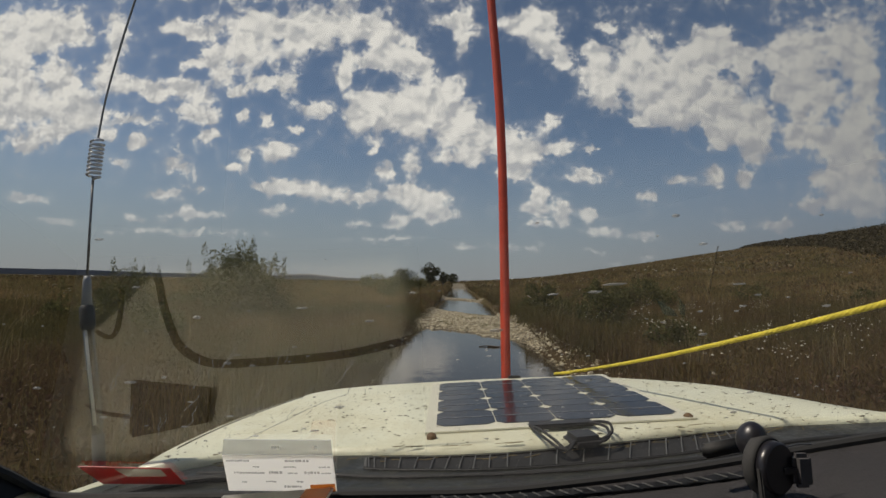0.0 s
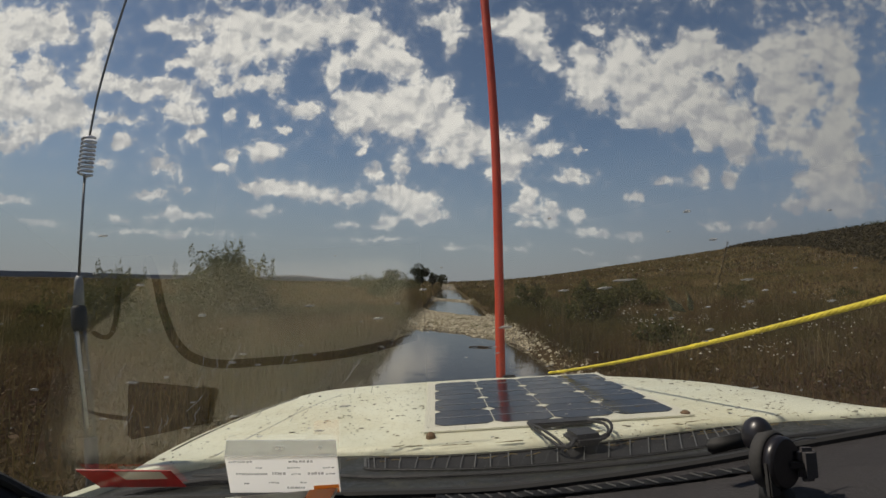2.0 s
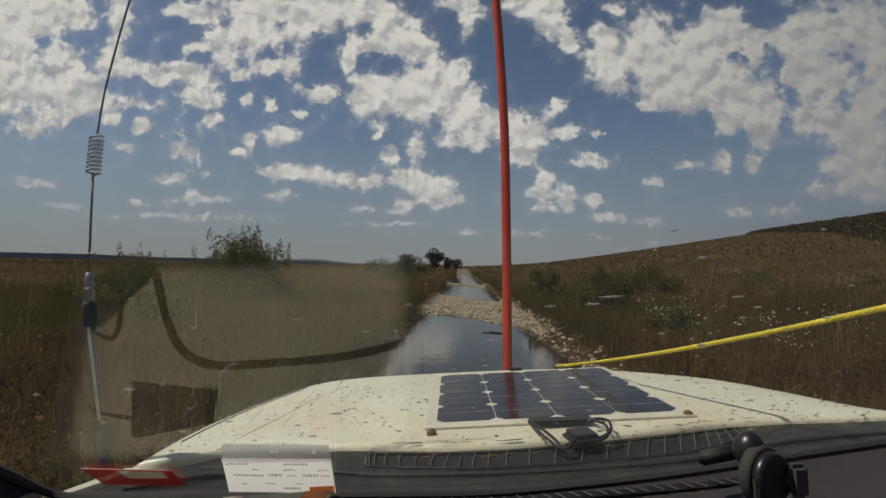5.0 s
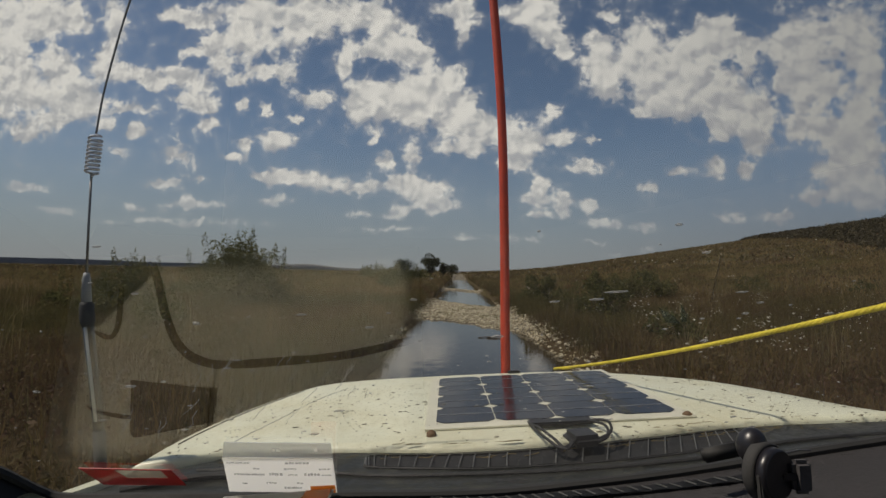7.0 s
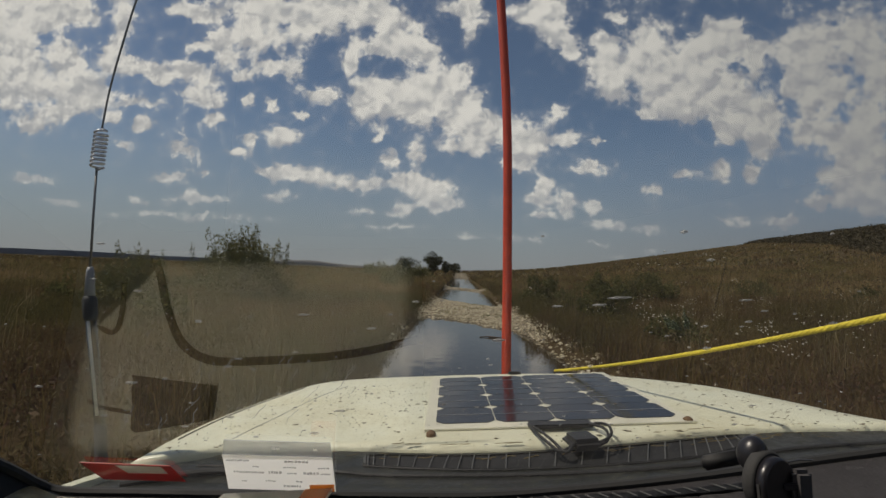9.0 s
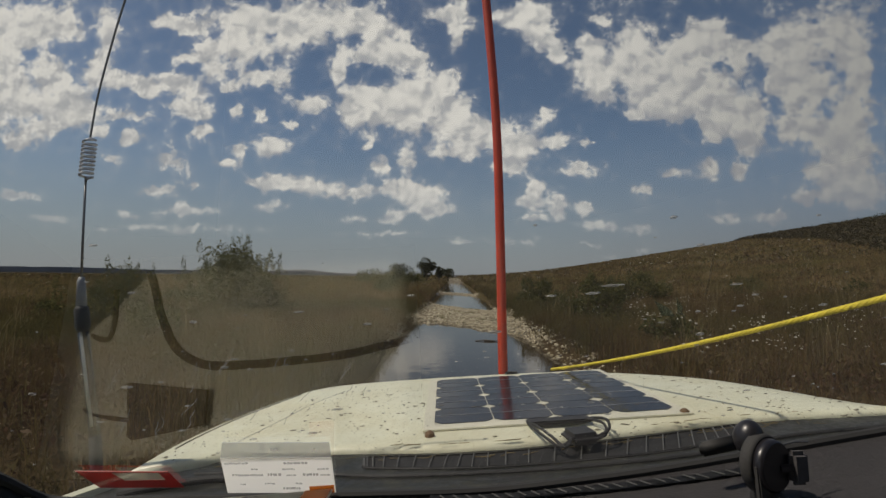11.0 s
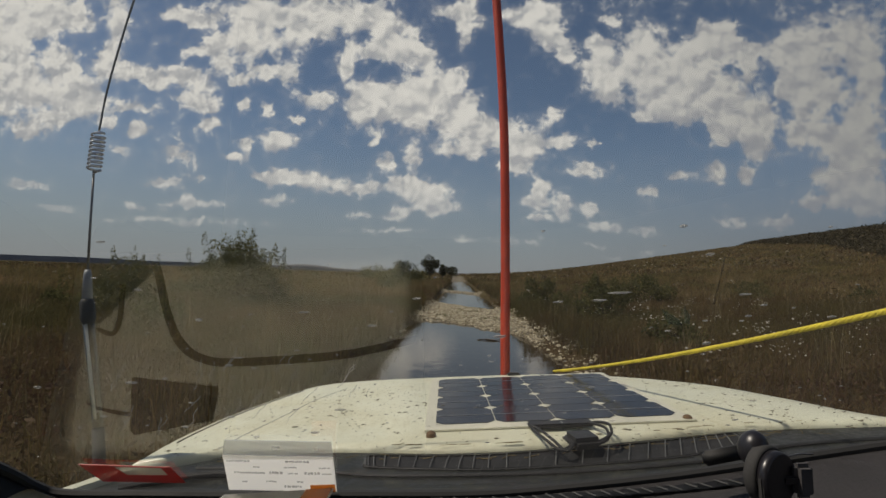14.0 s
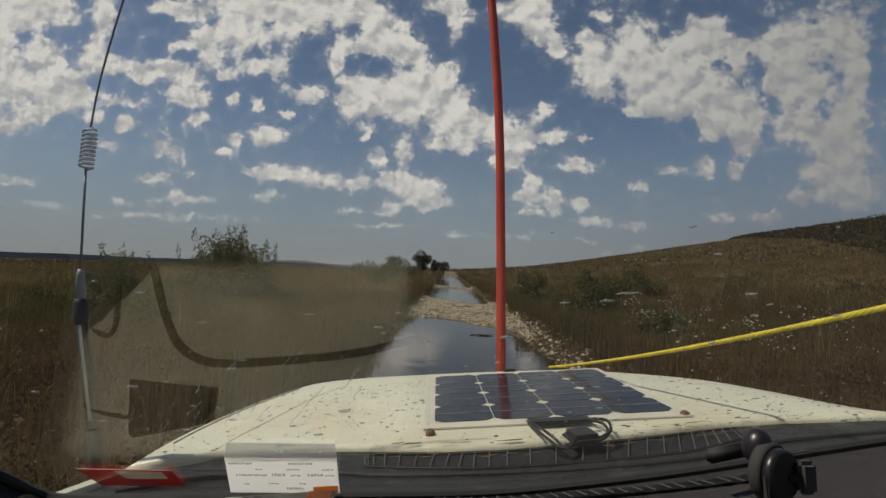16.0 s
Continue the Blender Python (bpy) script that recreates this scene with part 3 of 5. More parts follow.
fx = spread(7.0, 0.2, 4300, 1.085)
xs = np.array([-v for v in fx[::-1]] + list(np.arange(-6.8, 6.9, 0.2)) + fx)
ys = np.array([-v for v in spread(10.0, 0.5, 4300, 1.2)[::-1]] + list(np.arange(-9.5, 50, 0.5)) + spread(50.0, 0.5, 4300, 1.05))
tagged(sheet("ground", xs, ys, land, M_GROUND), "brown heathland with a sunken flooded track and a hill", "ground", kind="structure")
tagged(sheet("water", np.linspace(TRACK_X - 2.6, TRACK_X + 2.6, 14), np.arange(-30, 123, 1.5), lambda X, Y: X * 0, M_WATER),
               "still brown floodwater filling the sunken track", "water", kind="structure")


def stone_shape(seed):
    bm = bmesh.new()
    bmesh.ops.create_icosphere(bm, subdivisions=1, radius=1.0)
    r = random.Random(seed)
    for v in bm.verts:
        v.co *= r.uniform(0.72, 1.15)
        v.co.z *= 0.6
    return bm


def gravel(name, n, y0, y1, label, bank=False):
    """Loose stones of a gravel bar, joined."""
    bm = stone_shape(3)
    base = np.array([v.co[:] for v in bm.verts])
    tri = np.array([[v.index for v in f.verts] for f in bm.faces])
    bm.free()
    x = TRACK_X + rng.uniform(-2.1, 2.0, n) * np.sqrt(rng.uniform(0.15, 1, n))
    y = rng.uniform(y0, y1, n)
    if bank:
        x = TRACK_X + TRACK_W + 0.15 + np.abs(rng.normal(0, 0.3, n))
    z = land(x, y)
    keep = (z > -0.06) & (bank | (bars(x, y) > 0.3) | (rng.uniform(0, 1, n) < 0.05))
    x, y, z = x[keep], y[keep], z[keep]
    n = len(x)
    size = 0.018 + 0.05 * rng.uniform(0, 1, n) ** 3
    a = rng.uniform(0, math.tau, n)
    b = base[None] * size[:, None, None] * (0.75 + 0.5 * rng.uniform(0, 1, (n, 1, 3)))
    px = b[..., 0] * np.cos(a)[:, None] - b[..., 1] * np.sin(a)[:, None] + x[:, None]
    py = b[..., 0] * np.sin(a)[:, None] + b[..., 1] * np.cos(a)[:, None] + y[:, None]
    pz = b[..., 2] + (z + size * 0.2)[:, None]
    v = np.stack([px, py, pz], -1).reshape(-1, 3)
    t = (tri[None] + (np.arange(n) * len(base))[:, None, None]).reshape(-1, 3)
    return tagged(mesh_from(name, v, t, M_STONE), label, "gravel", kind="stuff")


def bar_sheet(y0, y1):
    """The packed bed of a gravel bar, a hand above the soil."""
    def zf(X, Y):
        edge = np.minimum(np.minimum(Y - y0, y1 - Y) / 1.2, 1)
        return land(X, Y) + 0.016 - 0.5 * (1 - np.clip(edge, 0, 1)) * 0.2 + 0.03 * (fbm(X * 2.2, Y * 2.2, 9) - 0.5)
    return tagged(sheet("gravel_bar", np.linspace(TRACK_X - 1.75, TRACK_X + 1.7, 30), np.arange(y0, y1, 0.15), zf, M_GRAVEL),
                  "pale limestone gravel bar across the track", "gravel bar", kind="structure")


bar_sheet(10.6, 29.0)
bar_sheet(38.5, 49.5)
bar_sheet(111.0, 172.0)
gravel("gravel_stones", 22000, 10.6, 29.0, "loose pale limestone gravel lying on the bar")
gravel("bank_stones", 520, 6.0, 16, "pale limestone pieces along the foot of the bank", True)
gravel("gravel_stones", 2600, 40, 48, "loose pale gravel of the farther bar")


def stone(x, y, size, seed):
    ob = part("stone", stone_shape(seed), M_STONE)
    ob.matrix_world = pose(x, y, float(land(x, y)) + size * 0.25, 0, 0, seed * 47) @ Matrix.Diagonal((size, size * 0.8, size, 1))
    return tagged(ob, "pale broken limestone lump on the track's edge", "stone", "stones along the bank")


sr = random.Random(5)
for k in range(46):
    stone(TRACK_X + TRACK_W + 0.05 + abs(sr.gauss(0, 0.28)), sr.uniform(7.5, 15), sr.uniform(0.03, 0.065), k)
for k in range(14):
    stone(TRACK_X - TRACK_W - 0.1 - abs(sr.gauss(0, 0.2)), sr.uniform(9, 15), sr.uniform(0.035, 0.075), 60 + k)
bm = bmesh.new()
tube(bm, smooth_line([(0.55, 12.2, 0.01), (0.75, 12.25, 0.022), (1.0, 12.2, 0.012), (1.12, 12.28, 0.03)]), [0.012] * 9 + [0.022] * 8 + [0.012] * 8, 7)
tagged(part("driftwood", bm, M_BARK), "dead twig floating in the floodwater", "driftwood")


# ---- heath: grass and reeds ----
def blades(name, x, y, height, width, per, spread_r, label, mat, ground_z=None, droop=0.35):
    """Tufts at x, y: per blades each, three triangles a blade."""
    n = len(x)
    X = np.repeat(x, per) + rng.normal(0, 1, n * per) * spread_r
    Y = np.repeat(y, per) + rng.normal(0, 1, n * per) * spread_r
    H = np.repeat(height, per) * rng.uniform(0.45, 1.12, n * per)
    Z = land(X, Y) - 0.03
    ok = Z > 0.02
    X, Y, H, Z = X[ok], Y[ok], H[ok], Z[ok]
    k = len(X)
    a, lean = rng.uniform(0, math.tau, k), np.abs(rng.normal(0, droop, k))
    side = rng.uniform(0, math.tau, k)
    W = width * rng.uniform(0.6, 1.4, k)
    ox, oy = np.cos(a) * lean * H, np.sin(a) * lean * H
    sx, sy = np.cos(side) * W, np.sin(side) * W
    v = np.empty((k, 5, 3))
    v[:, 0] = np.stack([X - sx, Y - sy, Z], 1)
    v[:, 1] = np.stack([X + sx, Y + sy, Z], 1)
    mx, my, mz = X + ox * 0.35, Y + oy * 0.35, Z + H * 0.6
    v[:, 2] = np.stack([mx - sx * 0.8, my - sy * 0.8, mz], 1)
    v[:, 3] = np.stack([mx + sx * 0.8, my + sy * 0.8, mz], 1)
    v[:, 4] = np.stack([X + ox, Y + oy, Z + H * (1 - 0.2 * lean)], 1)
    t = np.array([[0, 1, 3], [0, 3, 2], [2, 3, 4]])[None] + (np.arange(k) * 5)[:, None, None]
    return tagged(mesh_from(name, v.reshape(-1, 3), t.reshape(-1, 3), mat), label, "grass", kind="stuff")


def wedge(n, r0, r1, half=50.0):
    """Places spread evenly over a ring sector ahead."""
    r = np.sqrt(rng.uniform(r0 * r0, r1 * r1, n))
    a = np.radians(rng.uniform(-half, half, n))
    return r * np.sin(a), r * np.cos(a)


def off_track(x, y, gap):
    k = np.abs(x - TRACK_X) > TRACK_W + gap + 0.3 * (fbm(y * 0.6, x * 0 + 7.7, 3) - 0.3)
    return x[k], y[k]


def heights(x, y, base):
    return base * (0.45 + 1.0 * fbm(x * 0.35, y * 0.35, 41))


x, y = off_track(*wedge(4200, 3.0, 24, 56), 0.35)
blades("heath_grass", x, y, heights(x, y, 0.54), 0.0030, 30, 0.15, "brown and olive reeds and heath grass lining the track", M_GRASS, droop=0.5)
x, y = off_track(*wedge(6500, 22, 75), 0.45)
blades("heath_grass", x, y, heights(x, y, 0.75), 0.009, 20, 0.25, "dry brown heath grass across the plain", M_PLAIN, droop=0.5)
x, y = off_track(*wedge(15000, 70, 420), 0.8)
blades("heath_grass", x, y, heights(x, y, 0.9), 0.06, 9, 0.6, "distant brown heath on plain and hillside", M_PLAIN, droop=0.6)


# a few weeds that have taken root on the gravel bar
xx, yy = TRACK_X + rng.uniform(-1.0, 1.0, 26), rng.uniform(16, 25, 26)
blades("bar_weeds", xx, yy, np.full(26, 0.16), 0.006, 26, 0.07, "small olive weeds growing on the gravel bar", M_LEAF, droop=0.7)


def shrublets(n, r0, r1, per, size, leaf, label):
    """Low cushions of tiny-leaved heath shrub."""
    x, y = off_track(*wedge(n, r0, r1, 54), 0.3)
    k = len(x)
    s = size * rng.uniform(0.5, 1.3, k)
    d = rng.normal(0, 1, (k, per, 3))
    d /= np.linalg.norm(d, axis=2)[..., None]
    d[..., 2] = np.abs(d[..., 2])
    base = np.stack([x, y, land(x, y) - 0.03], 1)
    p = base[:, None] + d * (s[:, None] * rng.uniform(0.55, 1.05, (k, per)))[..., None] * np.array([1, 1, 0.95])
    p = p.reshape(-1, 3)
    m = len(p)
    a, b = rng.normal(0, 1, (m, 3)), rng.normal(0, 1, (m, 3))
    a[:, 2] += 0.8
    a /= np.linalg.norm(a, axis=1)[:, None]
    b /= np.linalg.norm(b, axis=1)[:, None]
    w_ = leaf * rng.uniform(0.5, 1.5, m)[:, None]
    v = np.stack([p - a * w_, p + b * w_ * 0.4, p + a * w_, p - b * w_ * 0.4], 1).reshape(-1, 3)
    t = (np.array([[0, 1, 2], [0, 2, 3]])[None] + (np.arange(m) * 4)[:, None, None]).reshape(-1, 3)
    return tagged(mesh_from("heath_shrublets", v, t, M_HEATH), label, "heath", kind="stuff")


shrublets(4200, 3.5, 26, 90, 0.38, 0.027, "low purple-brown heath shrublets beside the track")
shrublets(4500, 24, 95, 36, 0.60, 0.075, "heath shrublets covering the plain")
shrublets(8000, 90, 400, 12, 1.1, 0.28, "heath shrublets on the far plain and hill")
# taller tufts of pale straw, here and there
x, y = off_track(*wedge(150, 6, 45, 50), 0.6)
blades("straw_tufts", x, y, heights(x, y, 1.05), 0.004, 34, 0.10, "scattered tufts of tall pale straw", M_STRAW, droop=0.28)
# a denser fringe of reeds at the water's edge
yy = rng.uniform(4, 110, 1900)
sd = np.where(rng.uniform(0, 1, 1900) < 0.5, -1, 1)
xx = TRACK_X + sd * (TRACK_W + 0.55 + np.abs(rng.normal(0, 0.4, 1900)))
blades("reed_fringe", xx, yy, heights(xx, yy, 0.62), 0.005, 30, 0.10, "tall brown reeds along the water's edge", M_GRASS, droop=0.3)


def seed_heads(n, r0, r1, lo, hi, size, east_only=False):
    """Small pale everlasting flowers in loose clusters above the heath."""
    cx, cy = wedge(n // 9, r0, r1, 48)
    keep = (np.abs(cx - TRACK_X) > 2.6) & ((cx > 0) | (not east_only))
    cx, cy = cx[keep], cy[keep]
    X, Y = np.repeat(cx, 9) + rng.normal(0, 0.14, len(cx) * 9), np.repeat(cy, 9) + rng.normal(0, 0.14, len(cx) * 9)
    Z = land(X, Y) + np.repeat(rng.uniform(lo, hi, len(cx)), 9) + rng.normal(0, 0.06, len(X))
    k = len(X)
    s = size * rng.uniform(0.5, 1.4, k)
    o = np.array([[1, 0, 0], [-1, 0, 0], [0, 1, 0], [0, -1, 0], [0, 0, 0.7], [0, 0, -0.5]])
    v = np.stack([X, Y, Z], 1)[:, None] + o[None] * s[:, None, None]
    f = np.array([[0, 2, 4], [2, 1, 4], [1, 3, 4], [3, 0, 4], [2, 0, 5], [1, 2, 5], [3, 1, 5], [0, 3, 5]])
    t = f[None] + (np.arange(k) * 6)[:, None, None]
    return tagged(mesh_from("seed_heads", v.reshape(-1, 3), t.reshape(-1, 3), M_SEED), "small pale everlasting flowers scattered in the heath", "flowers", kind="stuff")


seed_heads(500, 5, 22, 0.35, 0.7, 0.012)
seed_heads(1500, 6, 20, 0.25, 0.6, 0.013, True)
seed_heads(420, 5, 16, 0.35, 0.65, 0.020, True)
seed_heads(1500, 20, 120, 0.4, 0.75, 0.028)
seed_heads(2400, 120, 380, 0.5, 0.9, 0.13)


# ---- bushes and trees ----
def leaf_cloud(r, centre, radii, n, size):
    """n small leaves filling an uneven ellipsoid; returns places and triangles."""
    v, c = [], np.array(centre)
    d = r.normal(0, 1, (n, 3))
    d /= np.linalg.norm(d, axis=1)[:, None]
    rad = r.uniform(0.35, 1.0, n) ** 0.5
    bump = 0.75 + 0.5 * vnoise(d[:, 0] * 2.5 + 9, d[:, 1] * 2.5 + d[:, 2] * 3.1, int(abs(c[0] * 10)) % 50)
    p = c + d * rad[:, None] * bump[:, None] * np.array(radii)
    a, b = r.normal(0, 1, (n, 3)), r.normal(0, 1, (n, 3))
    a /= np.linalg.norm(a, axis=1)[:, None]
    b /= np.linalg.norm(b, axis=1)[:, None]
    s = size * r.uniform(0.5, 1.3, n)[:, None]
    quad = np.stack([p - a * s, p + b * s * 0.45, p + a * s, p - b * s * 0.45], 1)
    return quad


def leafy(name, parent, quads, mat):
    v = np.concatenate(quads).reshape(-1, 3)
    n = len(v) // 4
    t = (np.array([[0, 1, 2], [0, 2, 3]])[None] + (np.arange(n) * 4)[:, None, None]).reshape(-1, 3)
    ob = mesh_from(name, v, t, mat)
    ob.parent = parent
    return ob


def plant(kind, x, y, height, width, mat, label, clumps, leaves, leaf, stem, seed, lift=0.25, group=""):
    """A tree or bush: a tapered trunk, limbs that reach the clumps, and a crown of small leaves."""
    r = np.random.default_rng(seed)
    root = tagged(new(kind), label, "tree" if "tree" in kind else "bush", group)
    root.location = (x, y, float(land(x, y)) - 0.05)
    bm, quads = bmesh.new(), []
    fork = height * lift
    tube(bm, [(0, 0, 0), (0.04 * height * 0.3, 0, fork * 0.5), (0, 0.02, fork)], [stem, stem * 0.8, stem * 0.65], 7)
    for k in range(clumps):
        a = math.tau * k / clumps + r.uniform(-0.5, 0.5)
        d = r.uniform(0.15, 1.0) * width * 0.42
        top = height * r.uniform(lift + (0.2 if kind == "tree" else 0.06), 0.86) * (1 - 0.25 * (d / (width * 0.42)) ** 2)
        c = (math.cos(a) * d, math.sin(a) * d, top)
        mid = (c[0] * 0.4, c[1] * 0.4, fork + (top - fork) * 0.55)
        tube(bm, [(0, 0.02, fork * 0.95), mid, c], [stem * 0.5, stem * 0.3, stem * 0.1], 5)
        s = width * r.uniform(0.17, 0.27)
        quads.append(leaf_cloud(r, c, (s, s, s * r.uniform(0.6, 0.95)), leaves // clumps, leaf))
        for shoot in range(0 if kind == "tree" else 3):       # upright shoots that break the outline
            lean_x, lean_y, tall = r.normal(0, 0.5, 1)[0] * s, r.normal(0, 0.5, 1)[0] * s, s * r.uniform(0.35, 0.75)
            tip = (c[0] + lean_x, c[1] + lean_y, c[2] + s * 0.45 + tall * 0.5)
            tube(bm, [c, tip], [stem * 0.09, stem * 0.04], 4)
            quads.append(leaf_cloud(r, tip, (s * 0.13, s * 0.13, tall), max(12, leaves // clumps // 9), leaf * 0.8))
    part("trunk", bm, M_BARK, root)
    leafy("crown", root, quads, mat)
    return root


plant("bush", -7.4, 16.5, 2.2, 3.2, M_LEAF, "rounded olive bush standing above the heath", 22, 15000, 0.050, 0.05, 11, 0.15)
plant("bush", -9.4, 13.5, 1.5, 2.4, M_LEAF, "low yellow-green bush beside a larger one", 12, 7000, 0.045, 0.04, 12, 0.12)
plant("bush", 4.3, 14.5, 1.35, 1.7, M_LEAF, "dark green shrub on the bank among flowers", 9, 3600, 0.055, 0.03, 13, 0.12)
plant("bush", 3.1, 19.0, 1.3, 1.5, M_LEAF, "upright olive shrub near the gravel bar", 9, 3200, 0.055, 0.03, 14, 0.12)
plant("bush", 8.0, 21.0, 1.3, 2.2, M_LEAF, "low dark shrub on the hillside heath", 9, 3200, 0.06, 0.03, 15, 0.12)
plant("bush", -3.4, 27.0, 1.4, 2.2, M_LEAF, "low olive shrub at the track's edge", 10, 3400, 0.06, 0.03, 16, 0.12)
br = random.Random(12)
for k in range(22):
    side_x = br.choice((-1, 1, 1))
    bx, by = side_x * br.uniform(3.0, 16.0), br.uniform(8.0, 34.0)
    if bx < 0 and by < 22:
        bx -= 3.0
    h = br.uniform(0.55, 1.0)
    plant("shrub", bx + TRACK_X, by, h, h * br.uniform(1.1, 1.7), M_LEAF if br.random() < 0.6 else M_HEATH, "small rounded shrub growing in the heath", 7, 1300, 0.04, 0.02, 100 + k, 0.1, "low shrubs")
plant("tree", -4.6, 82, 4.5, 3.6, M_TREE, "dark spreading tree beside the flooded track", 16, 4200, 0.15, 0.14, 21, 0.14)
plant("tree", -2.6, 86, 3.5, 1.8, M_TREE, "slim dark tree next to a larger one", 9, 2000, 0.14, 0.09, 22, 0.16)
plant("tree", -9.0, 78, 3.3, 4.6, M_TREE, "broad low tree by the flooded track", 15, 3800, 0.15, 0.12, 23, 0.10)
plant("bush", -13.0, 76, 1.9, 4.6, M_LEAF, "wide low bush at the end of the tree row", 10, 1900, 0.14, 0.06, 24, 0.15)
plant("bush", -5.0, 62, 2.0, 3.6, M_LEAF, "olive bush in front of the trees", 9, 1700, 0.11, 0.05, 25, 0.15)
plant("tree", -1.6, 126, 4.4, 5.0, M_TREE, "dark tree where the track ends", 8, 1300, 0.22, 0.13, 26, 0.22)


def hill_scrub(name, X, Y, low, high, leaves, leaf, label, mat):
    """Far woodland: one dark rounded crown at every place."""
    quads = []
    for px, py in zip(X, Y):
        small = min(1.0, max(0.3, px / 170))       # lower scrub on the lower slope
        s = rng.uniform(low, high) * small
        quads.append(leaf_cloud(rng, (px, py, float(land(px, py)) + s * 0.45), (s * 1.6, s * 1.6, s), leaves, leaf * small))
    v = np.concatenate(quads).reshape(-1, 3)
    k = len(v) // 4
    t = (np.array([[0, 1, 2], [0, 2, 3]])[None] + (np.arange(k) * 4)[:, None, None]).reshape(-1, 3)
    return tagged(mesh_from(name, v, t, mat), label, "trees", kind="stuff")


a = np.radians(47 - 22 * rng.uniform(0, 1, 420) ** 1.4)
x = 300 + rng.normal(0, 14, 420)
hill_scrub("ridge_trees", x, x / np.tan(a), 1.3, 4.0, 46, 0.9, "dark low trees along the crest of the hill", M_TREE)
# scrub that covers the upper slope and thins out northwards
deg = 53 - 30 * rng.uniform(0, 1, 7000) ** 1.1
foot = np.clip(40 + (42 - deg) * 15, 34, 290)
x = foot + (310 - foot) * rng.uniform(0, 1, 7000) ** 1.3
hill_scrub("hill_scrub", x, x / np.tan(np.radians(deg)), 0.8, 2.0, 26, 0.85, "dark brown-green scrub covering the upper hillside", M_SCRUB)


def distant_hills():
    """A line of hills at the horizon, distance haze painted in as faint blue-grey."""
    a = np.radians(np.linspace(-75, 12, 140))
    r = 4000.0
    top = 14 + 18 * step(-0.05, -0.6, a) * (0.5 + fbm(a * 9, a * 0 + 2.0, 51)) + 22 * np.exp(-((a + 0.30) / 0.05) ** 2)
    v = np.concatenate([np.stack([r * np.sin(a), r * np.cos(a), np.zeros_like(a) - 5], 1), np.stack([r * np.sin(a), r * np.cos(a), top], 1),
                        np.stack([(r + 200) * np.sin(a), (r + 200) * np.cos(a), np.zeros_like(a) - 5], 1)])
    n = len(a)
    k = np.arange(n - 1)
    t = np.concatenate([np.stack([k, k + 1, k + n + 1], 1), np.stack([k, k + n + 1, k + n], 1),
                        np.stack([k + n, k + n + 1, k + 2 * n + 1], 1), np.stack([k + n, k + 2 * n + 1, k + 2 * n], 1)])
    return tagged(mesh_from("backdrop", v, t, M_FAR, True), "line of distant hills with haze painted in as faint blue-grey", "hills", kind="structure")


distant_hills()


# ---- the car: its frame leans with the rutted track ----
CAR = Matrix(((0.99699, -0.0223, -0.07427, -0.03462), (0.02532, 0.99888, 0.03991, 1.03446),
              (0.0733, -0.04167, 0.99644, 1.28535), (0, 0, 0, 1)))
GLASS_Y, GLASS_Z, GLASS_A = -0.42, 0.04, radians(50)


def on_glass(x, z, off=0.0):
    """A point on the windscreen at that height; off: metres into the cabin."""
    return Vector((x, GLASS_Y - (z - GLASS_Z) / math.tan(GLASS_A) - off * math.sin(GLASS_A), z - off * math.cos(GLASS_A)))


def thing(name, label, category, group=""):
    ob = tagged(new(name), label, category, group)
    ob.matrix_world = CAR
    return ob


car = thing("off_road_car", "mud-splashed cream off-road car standing in the flooded track", "car")

# bonnet: flat top, rolled edge, sides that drop to the wings
rim = smooth_line([(-0.548, -0.160, 0), (-0.550, -0.01, 0), (-0.528, 0.17, 0), (-0.472, 0.39, 0), (-0.400, 0.555, 0), (-0.26, 0.620, 0), (0.0, 0.632, 0),
                   (0.22, 0.624, 0), (0.411, 0.592, 0), (0.560, 0.510, 0), (0.685, 0.400, 0), (0.762, 0.300, 0), (0.825, 0.14, 0), (0.862, 0.02, 0), (0.895, -0.050, 0), (0.935, -0.088, 0)], 4)
BACK = [(0.935, -0.088), (0.80, -0.080), (0.66, -0.073), (0.555, -0.077), (0.44, -0.097), (0.277, -0.125), (0.125, -0.140), (0.011, -0.137), (-0.178, -0.106), (-0.376, -0.098), (-0.548, -0.160)]
back = smooth_line([(x, y, 0) for x, y in BACK], 3)
loop = rim + back[1:-1]
n_rim = len(rim)
bm = bmesh.new()
centre = Vector((0.19, 0.2, 0))
rings = []
for scale, z in ((0.93, 0.0), (0.985, -0.003), (1.0, -0.010), (1.015, -0.035), (1.03, -0.10), (1.035, -0.30)):
    rings.append([bm.verts.new((centre + (p - centre) * (scale if k < n_rim else min(scale, 1.0))) + Vector((0, 0, z))) for k, p in enumerate(loop)])
for r0, r1 in zip(rings, rings[1:]):
    for k in range(len(loop)):
        bm.faces.new((r0[k], r1[k], r1[(k + 1) % len(loop)], r0[(k + 1) % len(loop)]))
bm.faces.new(rings[0])
bmesh.ops.triangulate(bm, faces=[f for f in bm.faces if len(f.verts) > 4])
bmesh.ops.recalc_face_normals(bm, faces=bm.faces[:])
bonnet = part("bonnet", bm, M_PAINT, car, "dusty cream bonnet with dried splashes", True)
# a thin grey line along the left of the bonnet
for pts in (((-0.285, 0.471), (-0.339, 0.319), (-0.372, 0.14), (-0.393, 0.037), (-0.404, -0.023), (-0.412, -0.10)),):
    bm = bmesh.new()
    tube(bm, smooth_line([(x, y, 0.0) for x, y in pts]), 0.0009, 6)
    part("thin_line", bm, M_SLEEVE, bonnet)
bm = bmesh.new()
tube(bm, [centre + (p - centre) * 0.962 + Vector((0, 0, -0.0005)) for p in rim[3:15]], 0.0013, 6)
